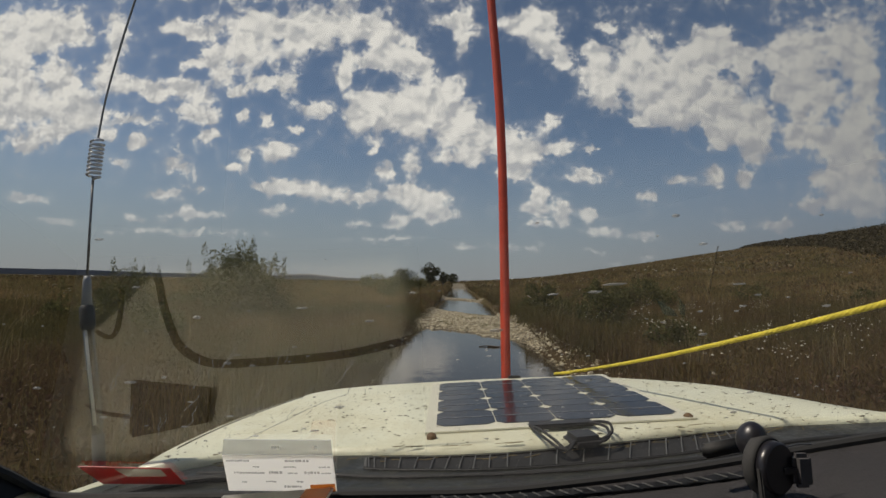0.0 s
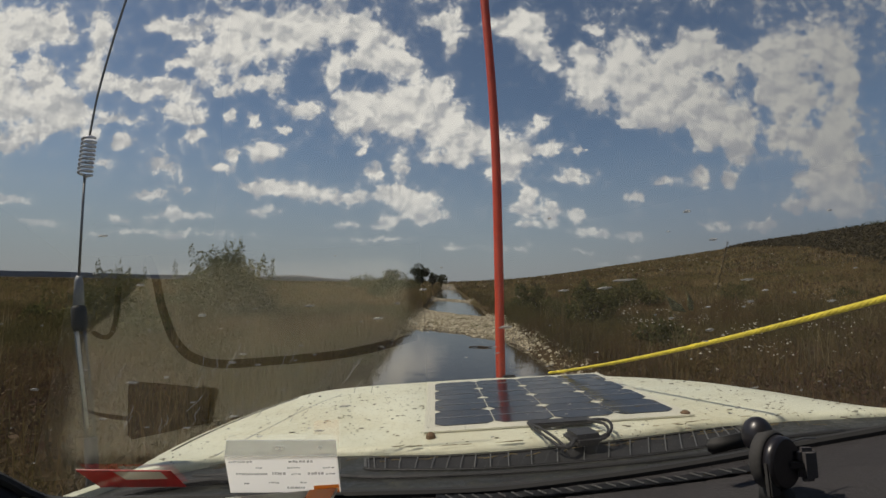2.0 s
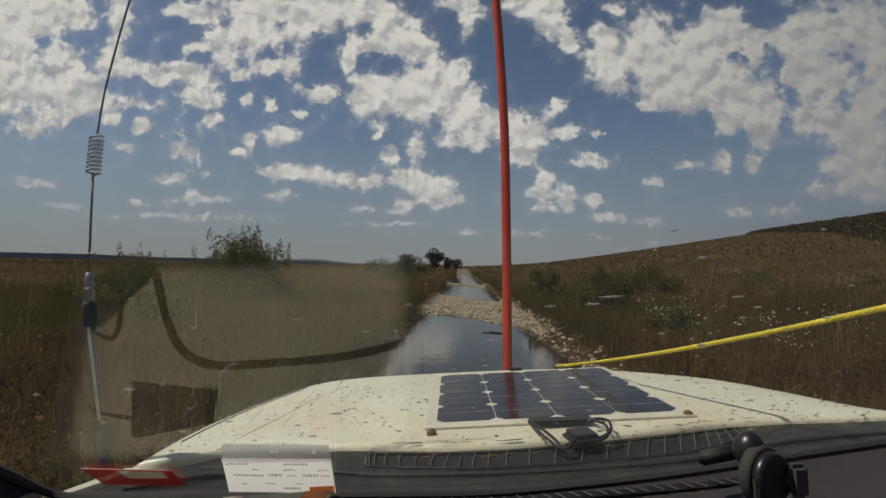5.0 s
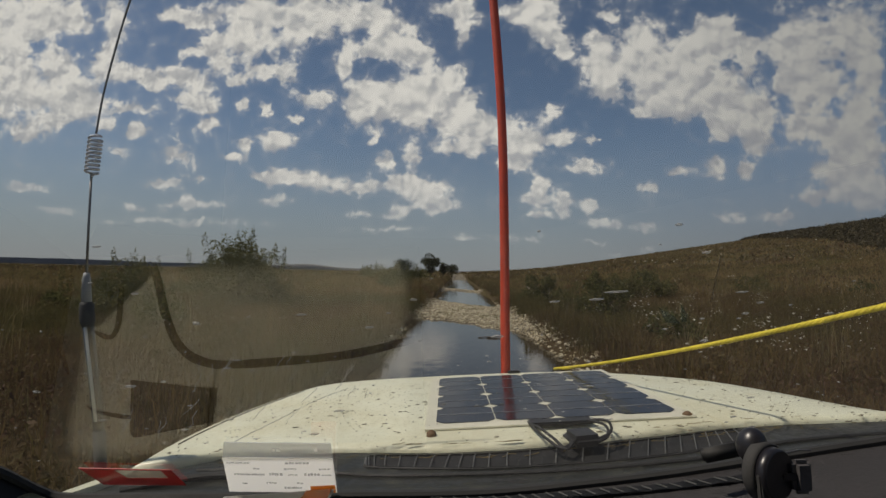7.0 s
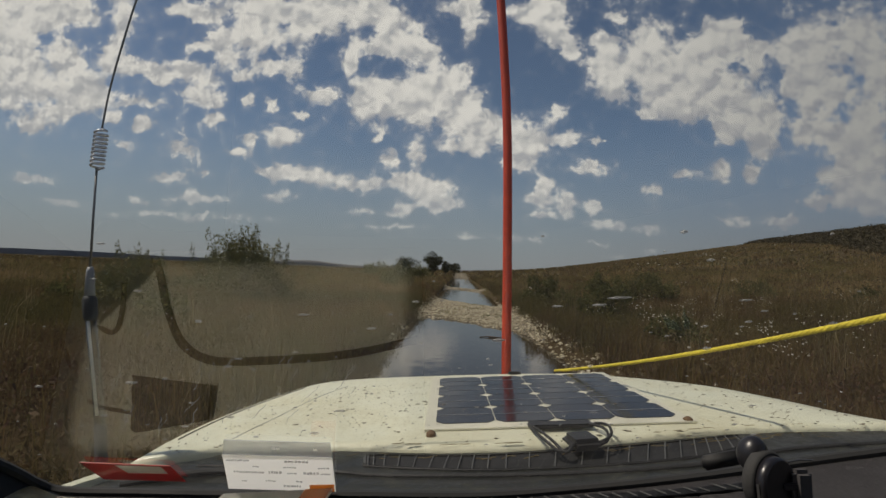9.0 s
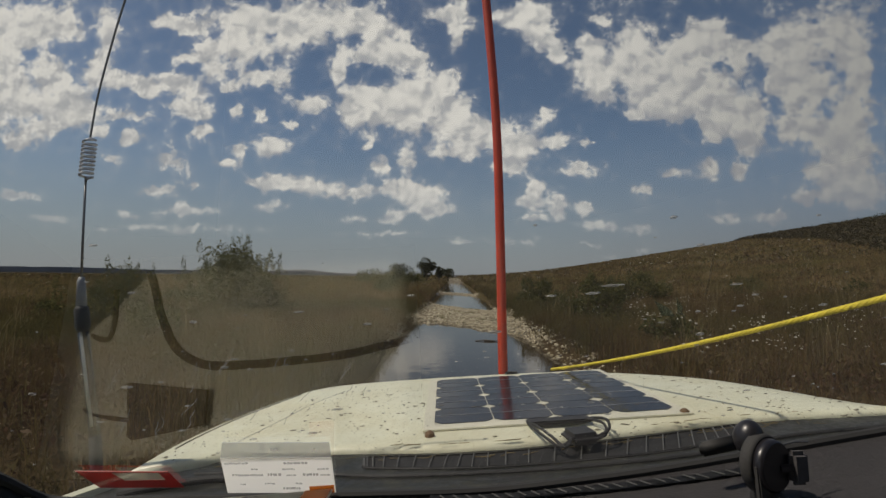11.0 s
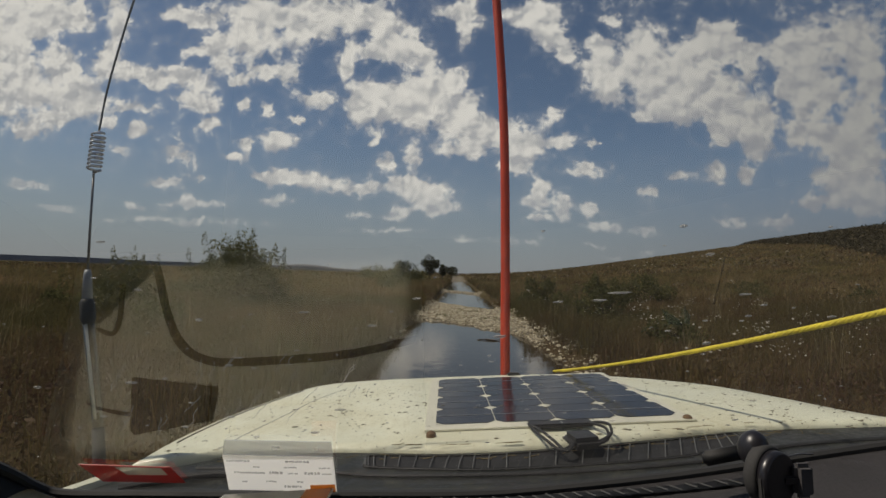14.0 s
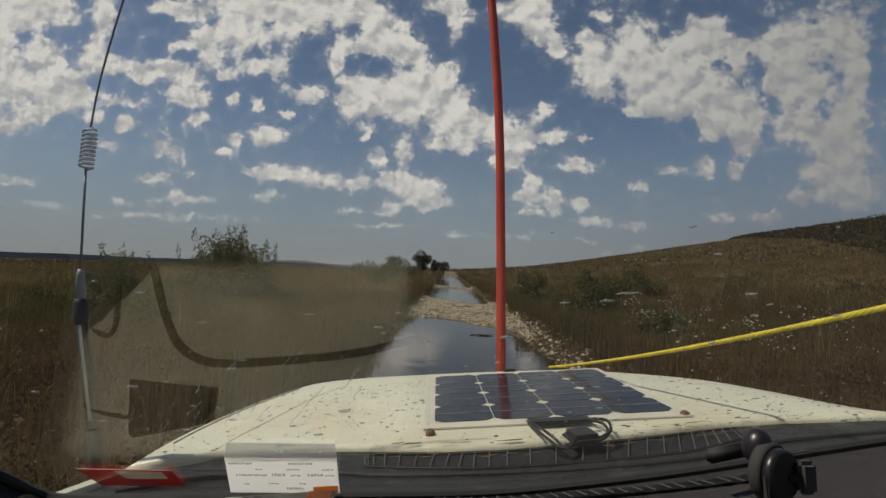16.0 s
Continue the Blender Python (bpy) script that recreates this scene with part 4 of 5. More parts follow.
part("shut_line", bm, M_TRIM, bonnet)
for side, x0, x1 in (("wing", -0.62, -0.40), ("wing", 0.78, 1.04)):
    bm = bmesh.new()
    box(bm, (x0, -0.45, -0.80), (x1, 0.62, -0.12), 0.06)
    part(side, bm, M_PAINT, car, "", True)
bm = bmesh.new()
slab(bm, [(-0.52, -0.175), (-0.548, -0.17), (-0.592, -0.275), (-0.60, -0.31), (-0.585, -0.30), (-0.55, -0.235)], -0.09, -0.004)
part("wing_corner", bm, M_PAINT, car)
bm = bmesh.new()
box(bm, (-0.58, 0.60, -0.85), (1.0, 0.78, -0.60), 0.04)
part("bumper", bm, M_BLACK, car, "black steel bumper")
bm = bmesh.new()
box(bm, (-0.40, 0.45, -0.62), (0.80, 0.61, -0.28), 0.03)
part("grille", bm, M_BLACK, car)
for wx in (-0.58, 1.0):
    for wy in (0.12, -2.35):
        bm = bmesh.new()
        ring = [(0.24, -0.10), (0.36, -0.12), (0.40, -0.09), (0.41, 0.0), (0.40, 0.09), (0.36, 0.12), (0.24, 0.10)]
        vs = [[bm.verts.new((wx + o, wy + r * math.cos(k * math.tau / 24), -1.13 + r * math.sin(k * math.tau / 24))) for r, o in ring] for k in range(24)]
        for k in range(24):
            for j in range(len(ring)):
                bm.faces.new((vs[k][j], vs[(k + 1) % 24][j], vs[(k + 1) % 24][(j + 1) % 7], vs[k][(j + 1) % 7]))
        wheel = part("wheel", bm, M_RUBBER, car, "black tyre on a steel wheel", True)
        bm = bmesh.new()
        tube(bm, [(wx - 0.06, wy, -1.13), (wx + 0.06, wy, -1.13)], 0.245, 20)
        part("rim", bm, M_STEEL, wheel)

bm = bmesh.new()
box(bm, (0.222, 0.585, -0.004), (0.262, 0.605, 0.008), 0.003)
part("latch", bm, M_BLACK, bonnet, "small black bonnet latch")

# cowl under the windscreen, with its louvres
bm = bmesh.new()
slab(bm, [(-0.60, -0.39), (1.0, -0.39), (1.0, -0.092)] + [(x, y - 0.004) for x, y in BACK[1:-1]] + [(-0.52, -0.185), (-0.57, -0.30)], -0.12, -0.012)
cowl = part("cowl", bm, M_COWL, car, "wet black plastic cowl")
# the intake: a shallow strip on the cowl under thin ribs, shade painted near-black
FRONT = smooth_line([(-0.128, -0.150, 0), (-0.112, -0.144, 0), (0.011, -0.160, 0), (0.125, -0.163, 0), (0.332, -0.140, 0), (0.479, -0.112, 0), (0.573, -0.092, 0)], 6)
REAR = smooth_line([(-0.124, -0.186, 0), (-0.104, -0.200, 0), (0.003, -0.222, 0), (0.116, -0.233, 0), (0.300, -0.224, 0), (0.440, -0.200, 0), (0.560, -0.150, 0)], 6)
bm = bmesh.new()
trough = [[bm.verts.new((p.x, p.y, z)) for p in line] for line, z in ((FRONT, -0.0085), (FRONT, -0.0110), (REAR, -0.0110), (REAR, -0.0085))]
for r0, r1 in zip(trough, trough[1:]):
    for k in range(len(FRONT) - 1):
        bm.faces.new((r0[k], r0[k + 1], r1[k + 1], r1[k]))
bmesh.ops.recalc_face_normals(bm, faces=bm.faces[:])
part("intake", bm, M_SLOT, cowl, "near-black strip painted as the shade in the air intake slots")
for k in range(27):
    i = (k + 0.5) / 27 * (len(FRONT) - 1)
    j, f = int(i), i - int(i)
    p, q = FRONT[j].lerp(FRONT[j + 1], f), REAR[j].lerp(REAR[j + 1], f)
    bm = bmesh.new()
    tube(bm, [(p.x, p.y, -0.0090), (p.x + (q.x - p.x) * 0.5, (p.y + q.y) / 2, -0.0072), (q.x, q.y, -0.0090)], 0.0011, 5)
    part("louvre", bm, M_RIB, cowl)
bm = bmesh.new()
tube(bm, [p + Vector((0, 0, -0.0110)) for p in REAR], 0.0020, 6)
part("intake_lip", bm, M_RUBBER, cowl)
bm = bmesh.new()
tube(bm, smooth_line([(-0.42, -0.165, -0.013), (-0.30, -0.185, -0.012), (-0.18, -0.215, -0.011), (-0.06, -0.245, -0.011), (0.2, -0.258, -0.011), (0.45, -0.232, -0.011), (0.62, -0.175, -0.011), (0.9, -0.150, -0.012)]), 0.0042, 8)
part("cowl_rib", bm, M_RUBBER, cowl)
bm = bmesh.new()
tube(bm, smooth_line([(-0.50, -0.25, -0.010), (-0.42, -0.225, -0.006), (-0.36, -0.215, -0.006), (-0.30, -0.22, -0.010)]), 0.006, 8)
part("wiper_arm", bm, M_RUBBER, cowl)

# windscreen, seal, pillars and the closed cabin
bm = bmesh.new()
corners = [on_glass(-0.66, -0.05), on_glass(1.08, -0.05), on_glass(1.02, 0.62), on_glass(-0.60, 0.62)]
bm.faces.new([bm.verts.new(c) for c in corners])
screen = part("windscreen", bm, M_GLASS, car, "rain-spotted clear windscreen")
screen.visible_shadow = False
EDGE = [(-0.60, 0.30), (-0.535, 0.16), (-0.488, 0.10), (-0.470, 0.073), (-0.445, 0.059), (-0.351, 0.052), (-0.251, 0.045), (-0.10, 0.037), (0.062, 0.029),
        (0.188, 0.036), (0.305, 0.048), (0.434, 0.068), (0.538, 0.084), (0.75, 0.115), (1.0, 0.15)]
bm = bmesh.new()
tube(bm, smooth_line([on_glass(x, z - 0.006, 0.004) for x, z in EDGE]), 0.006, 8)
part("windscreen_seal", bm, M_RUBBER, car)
# black trim where the pillar meets the dashboard
bm = bmesh.new()
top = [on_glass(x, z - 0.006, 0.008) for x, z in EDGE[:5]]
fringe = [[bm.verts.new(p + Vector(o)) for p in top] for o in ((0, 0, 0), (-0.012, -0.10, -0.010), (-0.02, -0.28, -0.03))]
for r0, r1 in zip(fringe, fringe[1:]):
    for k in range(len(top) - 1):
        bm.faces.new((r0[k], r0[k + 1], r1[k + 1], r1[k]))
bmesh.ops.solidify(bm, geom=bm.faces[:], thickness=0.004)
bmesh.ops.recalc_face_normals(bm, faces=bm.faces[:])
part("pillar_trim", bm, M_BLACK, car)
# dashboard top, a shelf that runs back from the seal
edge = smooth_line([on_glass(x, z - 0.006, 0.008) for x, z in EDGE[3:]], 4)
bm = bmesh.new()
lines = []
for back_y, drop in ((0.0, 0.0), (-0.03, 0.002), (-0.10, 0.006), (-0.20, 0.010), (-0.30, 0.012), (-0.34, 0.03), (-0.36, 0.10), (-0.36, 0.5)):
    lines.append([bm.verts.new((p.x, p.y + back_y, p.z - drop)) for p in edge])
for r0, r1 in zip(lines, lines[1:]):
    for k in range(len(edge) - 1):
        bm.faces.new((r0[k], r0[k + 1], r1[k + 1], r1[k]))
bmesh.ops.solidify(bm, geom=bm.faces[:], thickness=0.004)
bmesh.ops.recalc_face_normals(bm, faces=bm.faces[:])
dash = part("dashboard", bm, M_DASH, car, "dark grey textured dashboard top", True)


def dash_z(x, y):
    """Height of the dashboard top at x, y."""
    k = min(range(len(edge)), key=lambda i: abs(edge[i].x - x))
    back_y = max(0.0, edge[k].y - y)
    return edge[k].z - np.interp(back_y, (0, 0.03, 0.10, 0.20, 0.30), (0, 0.002, 0.006, 0.010, 0.012)) + 0.002


# pale pad on the passenger side, with its dark groove and a dark patch
bm = bmesh.new()
gx, gy = np.linspace(-0.475, -0.005, 14), np.linspace(-0.735, -0.452, 9)
grid = [[bm.verts.new((x, y, dash_z(x, y) + 0.003)) for x in gx] for y in gy]
for j in range(8):
    for i in range(13):
        bm.faces.new((grid[j][i], grid[j][i + 1], grid[j + 1][i + 1], grid[j + 1][i]))
bmesh.ops.solidify(bm, geom=bm.faces[:], thickness=0.003)
pad = part("dash_pad", bm, M_PAD, dash, "beige padded top of the passenger side", True)
for pts, r in ((((-0.385, -0.73), (-0.372, -0.70), (-0.355, -0.648), (-0.332, -0.605), (-0.295, -0.582), (-0.24, -0.578), (-0.113, -0.583), (-0.015, -0.600)), 0.0060),
               (((-0.419, -0.69), (-0.417, -0.64), (-0.425, -0.622), (-0.450, -0.632)), 0.004), (((-0.474, -0.60), (-0.455, -0.552), (-0.43, -0.528), (-0.375, -0.515)), 0.003)):
    bm = bmesh.new()
    tube(bm, smooth_line([(x, y, dash_z(x, y) + 0.002) for x, y in pts]), r, 8)
    part("groove", bm, M_TRIM, pad)
bm = bmesh.new()
slab(bm, [(-0.388, -0.564), (-0.283, -0.548), (-0.284, -0.505), (-0.381, -0.491)], dash_z(-0.33, -0.53) + 0.004, dash_z(-0.33, -0.53) + 0.009)
part("anti_slip_mat", bm, M_RUBBER, pad, "dark rubber anti-slip mat")
# demister slot with its teeth
bm = bmesh.new()
slot_pts = []
for k in range(25):
    x = 0.0 + 0.385 * k / 24
    e = min(edge, key=lambda q: abs(q.x - x))
    slot_pts.append(Vector((x, e.y - 0.006 - 0.020 * (x / 0.385), 0)))
lo, hi = [], []
for p in slot_pts:
    lo.append(bm.verts.new((p.x, p.y - 0.014, dash_z(p.x, p.y - 0.014) + 0.0025)))
    hi.append(bm.verts.new((p.x, p.y, dash_z(p.x, p.y) + 0.0025)))
for k in range(len(lo) - 1):
    bm.faces.new((lo[k], lo[k + 1], hi[k + 1], hi[k]))
bmesh.ops.solidify(bm, geom=bm.faces[:], thickness=0.002)
vent = part("demister_vent", bm, M_BLACK, dash, "black demister slot")
for k in range(1, 24, 1):
    p = slot_pts[k]
    bm = bmesh.new()
    tube(bm, [(p.x + 0.004, p.y - 0.016, dash_z(p.x, p.y) + 0.004), (p.x - 0.004, p.y - 0.003, dash_z(p.x, p.y) + 0.004)], 0.0008, 5)
    part("tooth", bm, M_RIB, vent)

for x0, x1 in ((-0.64, -0.60), (1.02, 1.06)):
    bm = bmesh.new()
    tube(bm, [on_glass(x0 - (0.03 if x0 < 0 else -0.03), -0.06), on_glass(x0 + 0.02, 0.64)], 0.035, 8)
    part("pillar", bm, M_TRIM, car)
for name, lo, hi in (("roof", (-0.66, -2.6, 0.63), (1.08, -0.88, 0.67)), ("rear_wall", (-0.66, -2.64, -0.72), (1.08, -2.6, 0.67)), ("floor_pan", (-0.62, -2.6, -0.78), (1.04, 0.4, -0.72)),
                     ("door", (-0.70, -2.6, -0.75), (-0.66, -0.30, 0.12)), ("door", (1.08, -2.6, -0.75), (1.12, -0.30, 0.12)), ("bulkhead", (-0.62, -0.52, -0.72), (1.04, -0.50, -0.05))):
    bm = bmesh.new()
    box(bm, lo, hi, 0.008)
    part(name, bm, M_PAINT if name in ("door", "roof") else M_TRIM, car)
for x0 in (-0.68, 1.10):
    bm = bmesh.new()
    tube(bm, [(x0, -2.55, 0.12), (x0, -2.55, 0.64)], 0.04, 8)
    part("rear_pillar", bm, M_TRIM, car)

# ---- solar panel on the bonnet ----
solar = thing("solar_panel", "flexible dark blue solar panel fixed flat on the bonnet", "solar panel")
solar.matrix_world = CAR @ Matrix.Translation((-0.004, -0.008, 0)) @ Matrix.Diagonal((1.0, 1.06, 1.0, 1))
bm = bmesh.new()
box(bm, (-0.022, -0.034, 0.001), (0.526, 0.530, 0.0045), 0.0012)
part("backing", bm, M_BACK, solar, "white panel backing sheet")
C = 0.127
cell_me = None
for i in range(4):
    for j in range(4):
        c = 0.018
        bm = bmesh.new()
        slab(bm, [(c, 0.0012), (C - c, 0.0012), (C - 0.0012, c), (C - 0.0012, C - c), (C - c, C - 0.0012), (c, C - 0.0012), (0.0012, C - c), (0.0012, c)], 0, 0.0012)
        if cell_me is None:
            ob = part("cell", bm, M_CELL, solar)
            cell_me = ob.data
        else:
            bm.free()
            ob = new("cell", cell_me)
            ob.parent = solar
        ob.location = (i * C, j * C, 0.0048)
for j in range(4):
    bm = bmesh.new()
    box(bm, (0.004, (j + 0.5) * C - 0.0012, 0.0061), (4 * C - 0.004, (j + 0.5) * C + 0.0012, 0.0066))
    part("busbar", bm, M_SLEEVE, solar)
for x, y in ((-0.007, -0.062), (0.513, -0.021)):
    bm = bmesh.new()
    tube(bm, [(x, y, 0.0), (x, y, 0.007), (x, y, 0.011)], [0.010, 0.009, 0.004], 10)
    part("screw", bm, M_RUST, solar, "rusty fixing bolt")
bm = bmesh.new()
box(bm, (-0.028, -0.032, 0.0), (0.028, 0.026, 0.020), 0.008, pose(0.262, -0.145, 0.0, 0, 0, 8))
part("junction_box", bm, M_BLACK, solar, "black cable junction box")
for pts in ([(0.187, -0.055, 0.012), (0.190, -0.10, 0.013), (0.200, -0.155, 0.012), (0.215, -0.190, 0.008), (0.243, -0.170, 0.012)],
            [(0.187, -0.055, 0.012), (0.196, -0.105, 0.018), (0.208, -0.160, 0.016), (0.222, -0.195, 0.008), (0.245, -0.165, 0.012)],
            [(0.283, -0.165, 0.010), (0.312, -0.150, 0.018), (0.325, -0.105, 0.022), (0.318, -0.065, 0.016), (0.300, -0.055, 0.012)],
            [(0.280, -0.170, 0.008), (0.305, -0.155, 0.012), (0.318, -0.11, 0.016), (0.311, -0.072, 0.014), (0.300, -0.055, 0.012)]):
    bm = bmesh.new()
    tube(bm, smooth_line(pts), 0.0027, 8)
    part("cable", bm, M_RUBBER, solar, "", True)
bm = bmesh.new()
box(bm, (0.185, -0.062, 0.006), (0.312, -0.030, 0.014), 0.003)
part("cable_cover", bm, M_BLACK, solar)

# ---- whip antenna on the left wing ----
ant = thing("whip_antenna", "tall whip aerial with a spring coil and clear tube base", "antenna")
AY = 0.30
# laid out at full length, then drawn in to the wing's edge
ant.matrix_world = CAR @ Matrix.Translation((0.0254, -1.0472, 0.2697)) @ Matrix.Diagonal((0.683, 0.683, 0.683, 1)) @ Matrix.Translation((-0.0314, 1.0472, -0.2697))
bm = bmesh.new()
tube(bm, [(-0.905, AY, -0.75), (-0.910, AY, -0.16), (-0.917, AY, -0.045)], 0.0150, 10)
part("base", bm, M_TRIM, ant, "dark antenna base", True)
bm = bmesh.new()
tube(bm, [(-0.917, AY, -0.05), (-0.951, AY, 0.24)], 0.0135, 14)
part("tube", bm, M_TUBE, ant, "clear plastic tube", True)
# the tube's highlight line, added as a thin white bar on its left
bm = bmesh.new()
tube(bm, [(-0.922, AY - 0.006, -0.02), (-0.955, AY - 0.006, 0.24)], 0.004, 8)
part("tube_highlight", bm, M_PAPER, ant)
bm = bmesh.new()
tube(bm, [(-0.951, AY, 0.235), (-0.952, AY, 0.25), (-0.956, AY, 0.295), (-0.956, AY, 0.305)], [0.014, 0.0185, 0.018, 0.013], 12)
part("collar", bm, M_RUBBER, ant, "black rubber collar", True)
bm = bmesh.new()
tube(bm, [(-0.956, AY, 0.30), (-0.957, AY, 0.37), (-0.957, AY, 0.385)], [0.0135, 0.010, 0.007], 12)
part("sleeve", bm, M_SLEEVE, ant, "", True)
bm = bmesh.new()
tube(bm, [(-0.957, AY, 0.38), (-0.953, AY, 0.52), (-0.947, AY, 0.667)], 0.0032, 6)
part("lower_whip", bm, M_STEEL, ant, "", True)
bm = bmesh.new()
coil = []
for k in range(9 * 14 + 1):
    a, f = k / 14 * math.tau, k / (9 * 14)
    coil.append((-0.947 + 0.011 * f + 0.016 * math.cos(a), AY + 0.016 * math.sin(a), 0.667 + 0.106 * f))
tube(bm, [(-0.947, AY, 0.66)] + coil + [(-0.936, AY, 0.78)], 0.0035, 6)
part("coil", bm, M_SILVER, ant, "steel spring coil", True)
bm = bmesh.new()
tube(bm, smooth_line([(-0.936, AY, 0.778), (-0.915, AY, 0.90), (-0.880, AY, 1.04), (-0.840, AY, 1.18), (-0.77, AY, 1.40)]), 0.0030, 6)
part("upper_whip", bm, M_STEEL, ant, "", True)

# ---- flag pole at the bumper ----
pole = thing("flag_pole", "red-orange fibreglass whip pole standing at the bumper", "pole")
bm = bmesh.new()
tube(bm, smooth_line([(0.205, 0.69, -0.70), (0.215, 0.69, -0.3), (0.226, 0.69, 0.0), (0.250, 0.69, 0.45), (0.268, 0.69, 0.90), (0.265, 0.69, 1.38), (0.250, 0.69, 1.9)]), 0.0165, 12)
part("mast", bm, M_ORANGE, pole, "", True)
bm = bmesh.new()
tube(bm, [(0.205, 0.69, -0.75), (0.207, 0.69, -0.60)], 0.035, 12)
part("bracket", bm, M_STEEL, pole)

# ---- yellow limb riser rope ----
rope = thing("rope", "taut yellow braided rope from bumper to roof corner", "rope")
a0, a1 = Vector((0.390, 0.66, -0.004)), Vector((0.656, -0.35, 0.225))
run = a1 - a0
ends = [a0 + run * f + Vector((0, 0, -0.012 * 4 * f * (1 - f))) for f in (0, 0.12, 0.25, 0.4, 0.55, 0.7, 0.85, 1.0, 1.10)]
ends += [Vector((0.84, -0.52, 0.285)), Vector((1.00, -0.60, 0.33)), Vector((1.075, -0.665, 0.36))]   # hooked to the pillar
mid_line = smooth_line(ends, 26)
side = run.cross(Vector((0, 0, 1))).normalized()
upv = side.cross(run).normalized()
for s in range(4):
    bm = bmesh.new()
    strand = [p + 0.0021 * (math.cos(k * 0.8 + s * math.tau / 4) * side + math.sin(k * 0.8 + s * math.tau / 4) * upv) for k, p in enumerate(mid_line)]
    tube(bm, strand, 0.0029, 6)
    part("strand", bm, M_YELLOW, rope, "", True)
bm = bmesh.new()
tube(bm, [Vector((0.390, 0.70, -0.70)), a0 + Vector((0, 0.02, -0.02)), a0], 0.006, 8)
part("shackle", bm, M_STEEL, rope)

# ---- on the dashboard ----
mount = thing("phone_mount", "black plastic phone mount standing on the dashboard", "phone mount")
mount.matrix_world = CAR @ Matrix.Translation((0.0314, -1.0472, 0.2717)) @ Matrix.Diagonal((0.92, 0.92, 0.92, 1)) @ Matrix.Translation((-0.0314, 1.0472, -0.2697))
AX = Vector((0.43, -0.90, 0.0)).normalized()       # the clamp's axle
HUB = Vector((0.366, -0.492, 0.063))
bm = bmesh.new()
bmesh.ops.create_uvsphere(bm, u_segments=24, v_segments=16, radius=0.0165, matrix=pose(0.3645, -0.486, 0.087, 0, 18, 0) @ Matrix.Diagonal((0.92, 0.95, 1.18, 1)))
part("ball", bm, M_MOUNT, mount, "glossy ball joint", True)
bm = bmesh.new()
tube(bm, [(0.366, -0.488, 0.084), (0.370, -0.494, 0.072)], [0.0145, 0.017], 16)
part("neck", bm, M_MOUNT, mount, "", True)
bm = bmesh.new()
tube(bm, [HUB + AX * a for a in (0.0, 0.002, 0.011, 0.0135)], [0.0285, 0.0312, 0.0312, 0.029], 40)
part("clamp_disc", bm, M_TRIM, mount, "matt dark grey clamp disc", True)
bm = bmesh.new()
tube(bm, [HUB + AX * a for a in (0.012, 0.021, 0.0235)], [0.0275, 0.0270, 0.0245], 32)
part("clamp_hub", bm, M_MOUNT, mount, "", True)
bm = bmesh.new()
box(bm, (-0.016, -0.003, -0.030), (0.002, 0.003, 0.006), 0.0015, pose(0.3625, -0.5125, 0.062, 0, 0, 25))
part("clamp_tab", bm, M_TRIM, mount)
bm = bmesh.new()
box(bm, (0.0, -0.006, -0.018), (0.021, 0.006, 0.017), 0.0045, pose(0.391, -0.508, 0.060, 0, 3, 4))
part("clamp_jaw", bm, M_DASH, mount)
bm = bmesh.new()
box(bm, (-0.012, -0.004, -0.004), (0.006, 0.004, 0.004), 0.0015, pose(0.390, -0.508, 0.060, 0, 3, 4))
part("jaw_arm", bm, M_MOUNT, mount)
bm = bmesh.new()
box(bm, (-0.024, -0.005, -0.0085), (0.024, 0.005, 0.0085), 0.003, pose(0.3538, -0.4415, 0.0657, 0, -8, 0))
part("lever", bm, M_RUBBER, mount, "", True)
bm = bmesh.new()
tube(bm, [(0.384, -0.50, 0.080), (0.410, -0.495, 0.082), (0.424, -0.495, 0.081)], 0.0011, 6)
part("spring_wire", bm, M_STEEL, mount)
foot = HUB + AX * 0.008
bm = bmesh.new()
tube(bm, [(foot.x, foot.y, 0.020), (foot.x, foot.y, 0.031), (foot.x, foot.y, 0.040)], [0.017, 0.016, 0.011], 20)
part("suction_foot", bm, M_RUBBER, mount, "", True)

# reflection of a paper lying on the dashboard, built as sheets against the glass
permit = thing("permit_reflection", "reflection of a white permit with an orange stamp, built as a sheet on the windscreen", "paper")


def sheet_on_glass(name, quad, off, mat, parent, label="", thick=0.0008):
    """A thin sheet against the inside of the glass; quad of (x, height)."""
    bm = bmesh.new()
    a = [bm.verts.new(on_glass(x, z, off)) for x, z in quad]
    b = [bm.verts.new(on_glass(x, z, off + thick)) for x, z in quad]
    bm.faces.new(a)
    bm.faces.new(b[::-1])
    for k in range(4):
        bm.faces.new((a[k], b[k], b[(k + 1) % 4], a[(k + 1) % 4]))
    bmesh.ops.recalc_face_normals(bm, faces=bm.faces[:])
    return part(name, bm, mat, parent, label)


def on_sheet(u, v, q=((-0.246, 0.049), (-0.116, 0.038), (-0.109, 0.094), (-0.233, 0.104))):
    """Place on the permit's reflected image: u across, v up, both 0 to 1."""
    lo = [a + (b - a) * u for a, b in zip(q[0], q[1])]
    hi = [a + (b - a) * u for a, b in zip(q[3], q[2])]
    return tuple(a + (b - a) * v for a, b in zip(lo, hi))


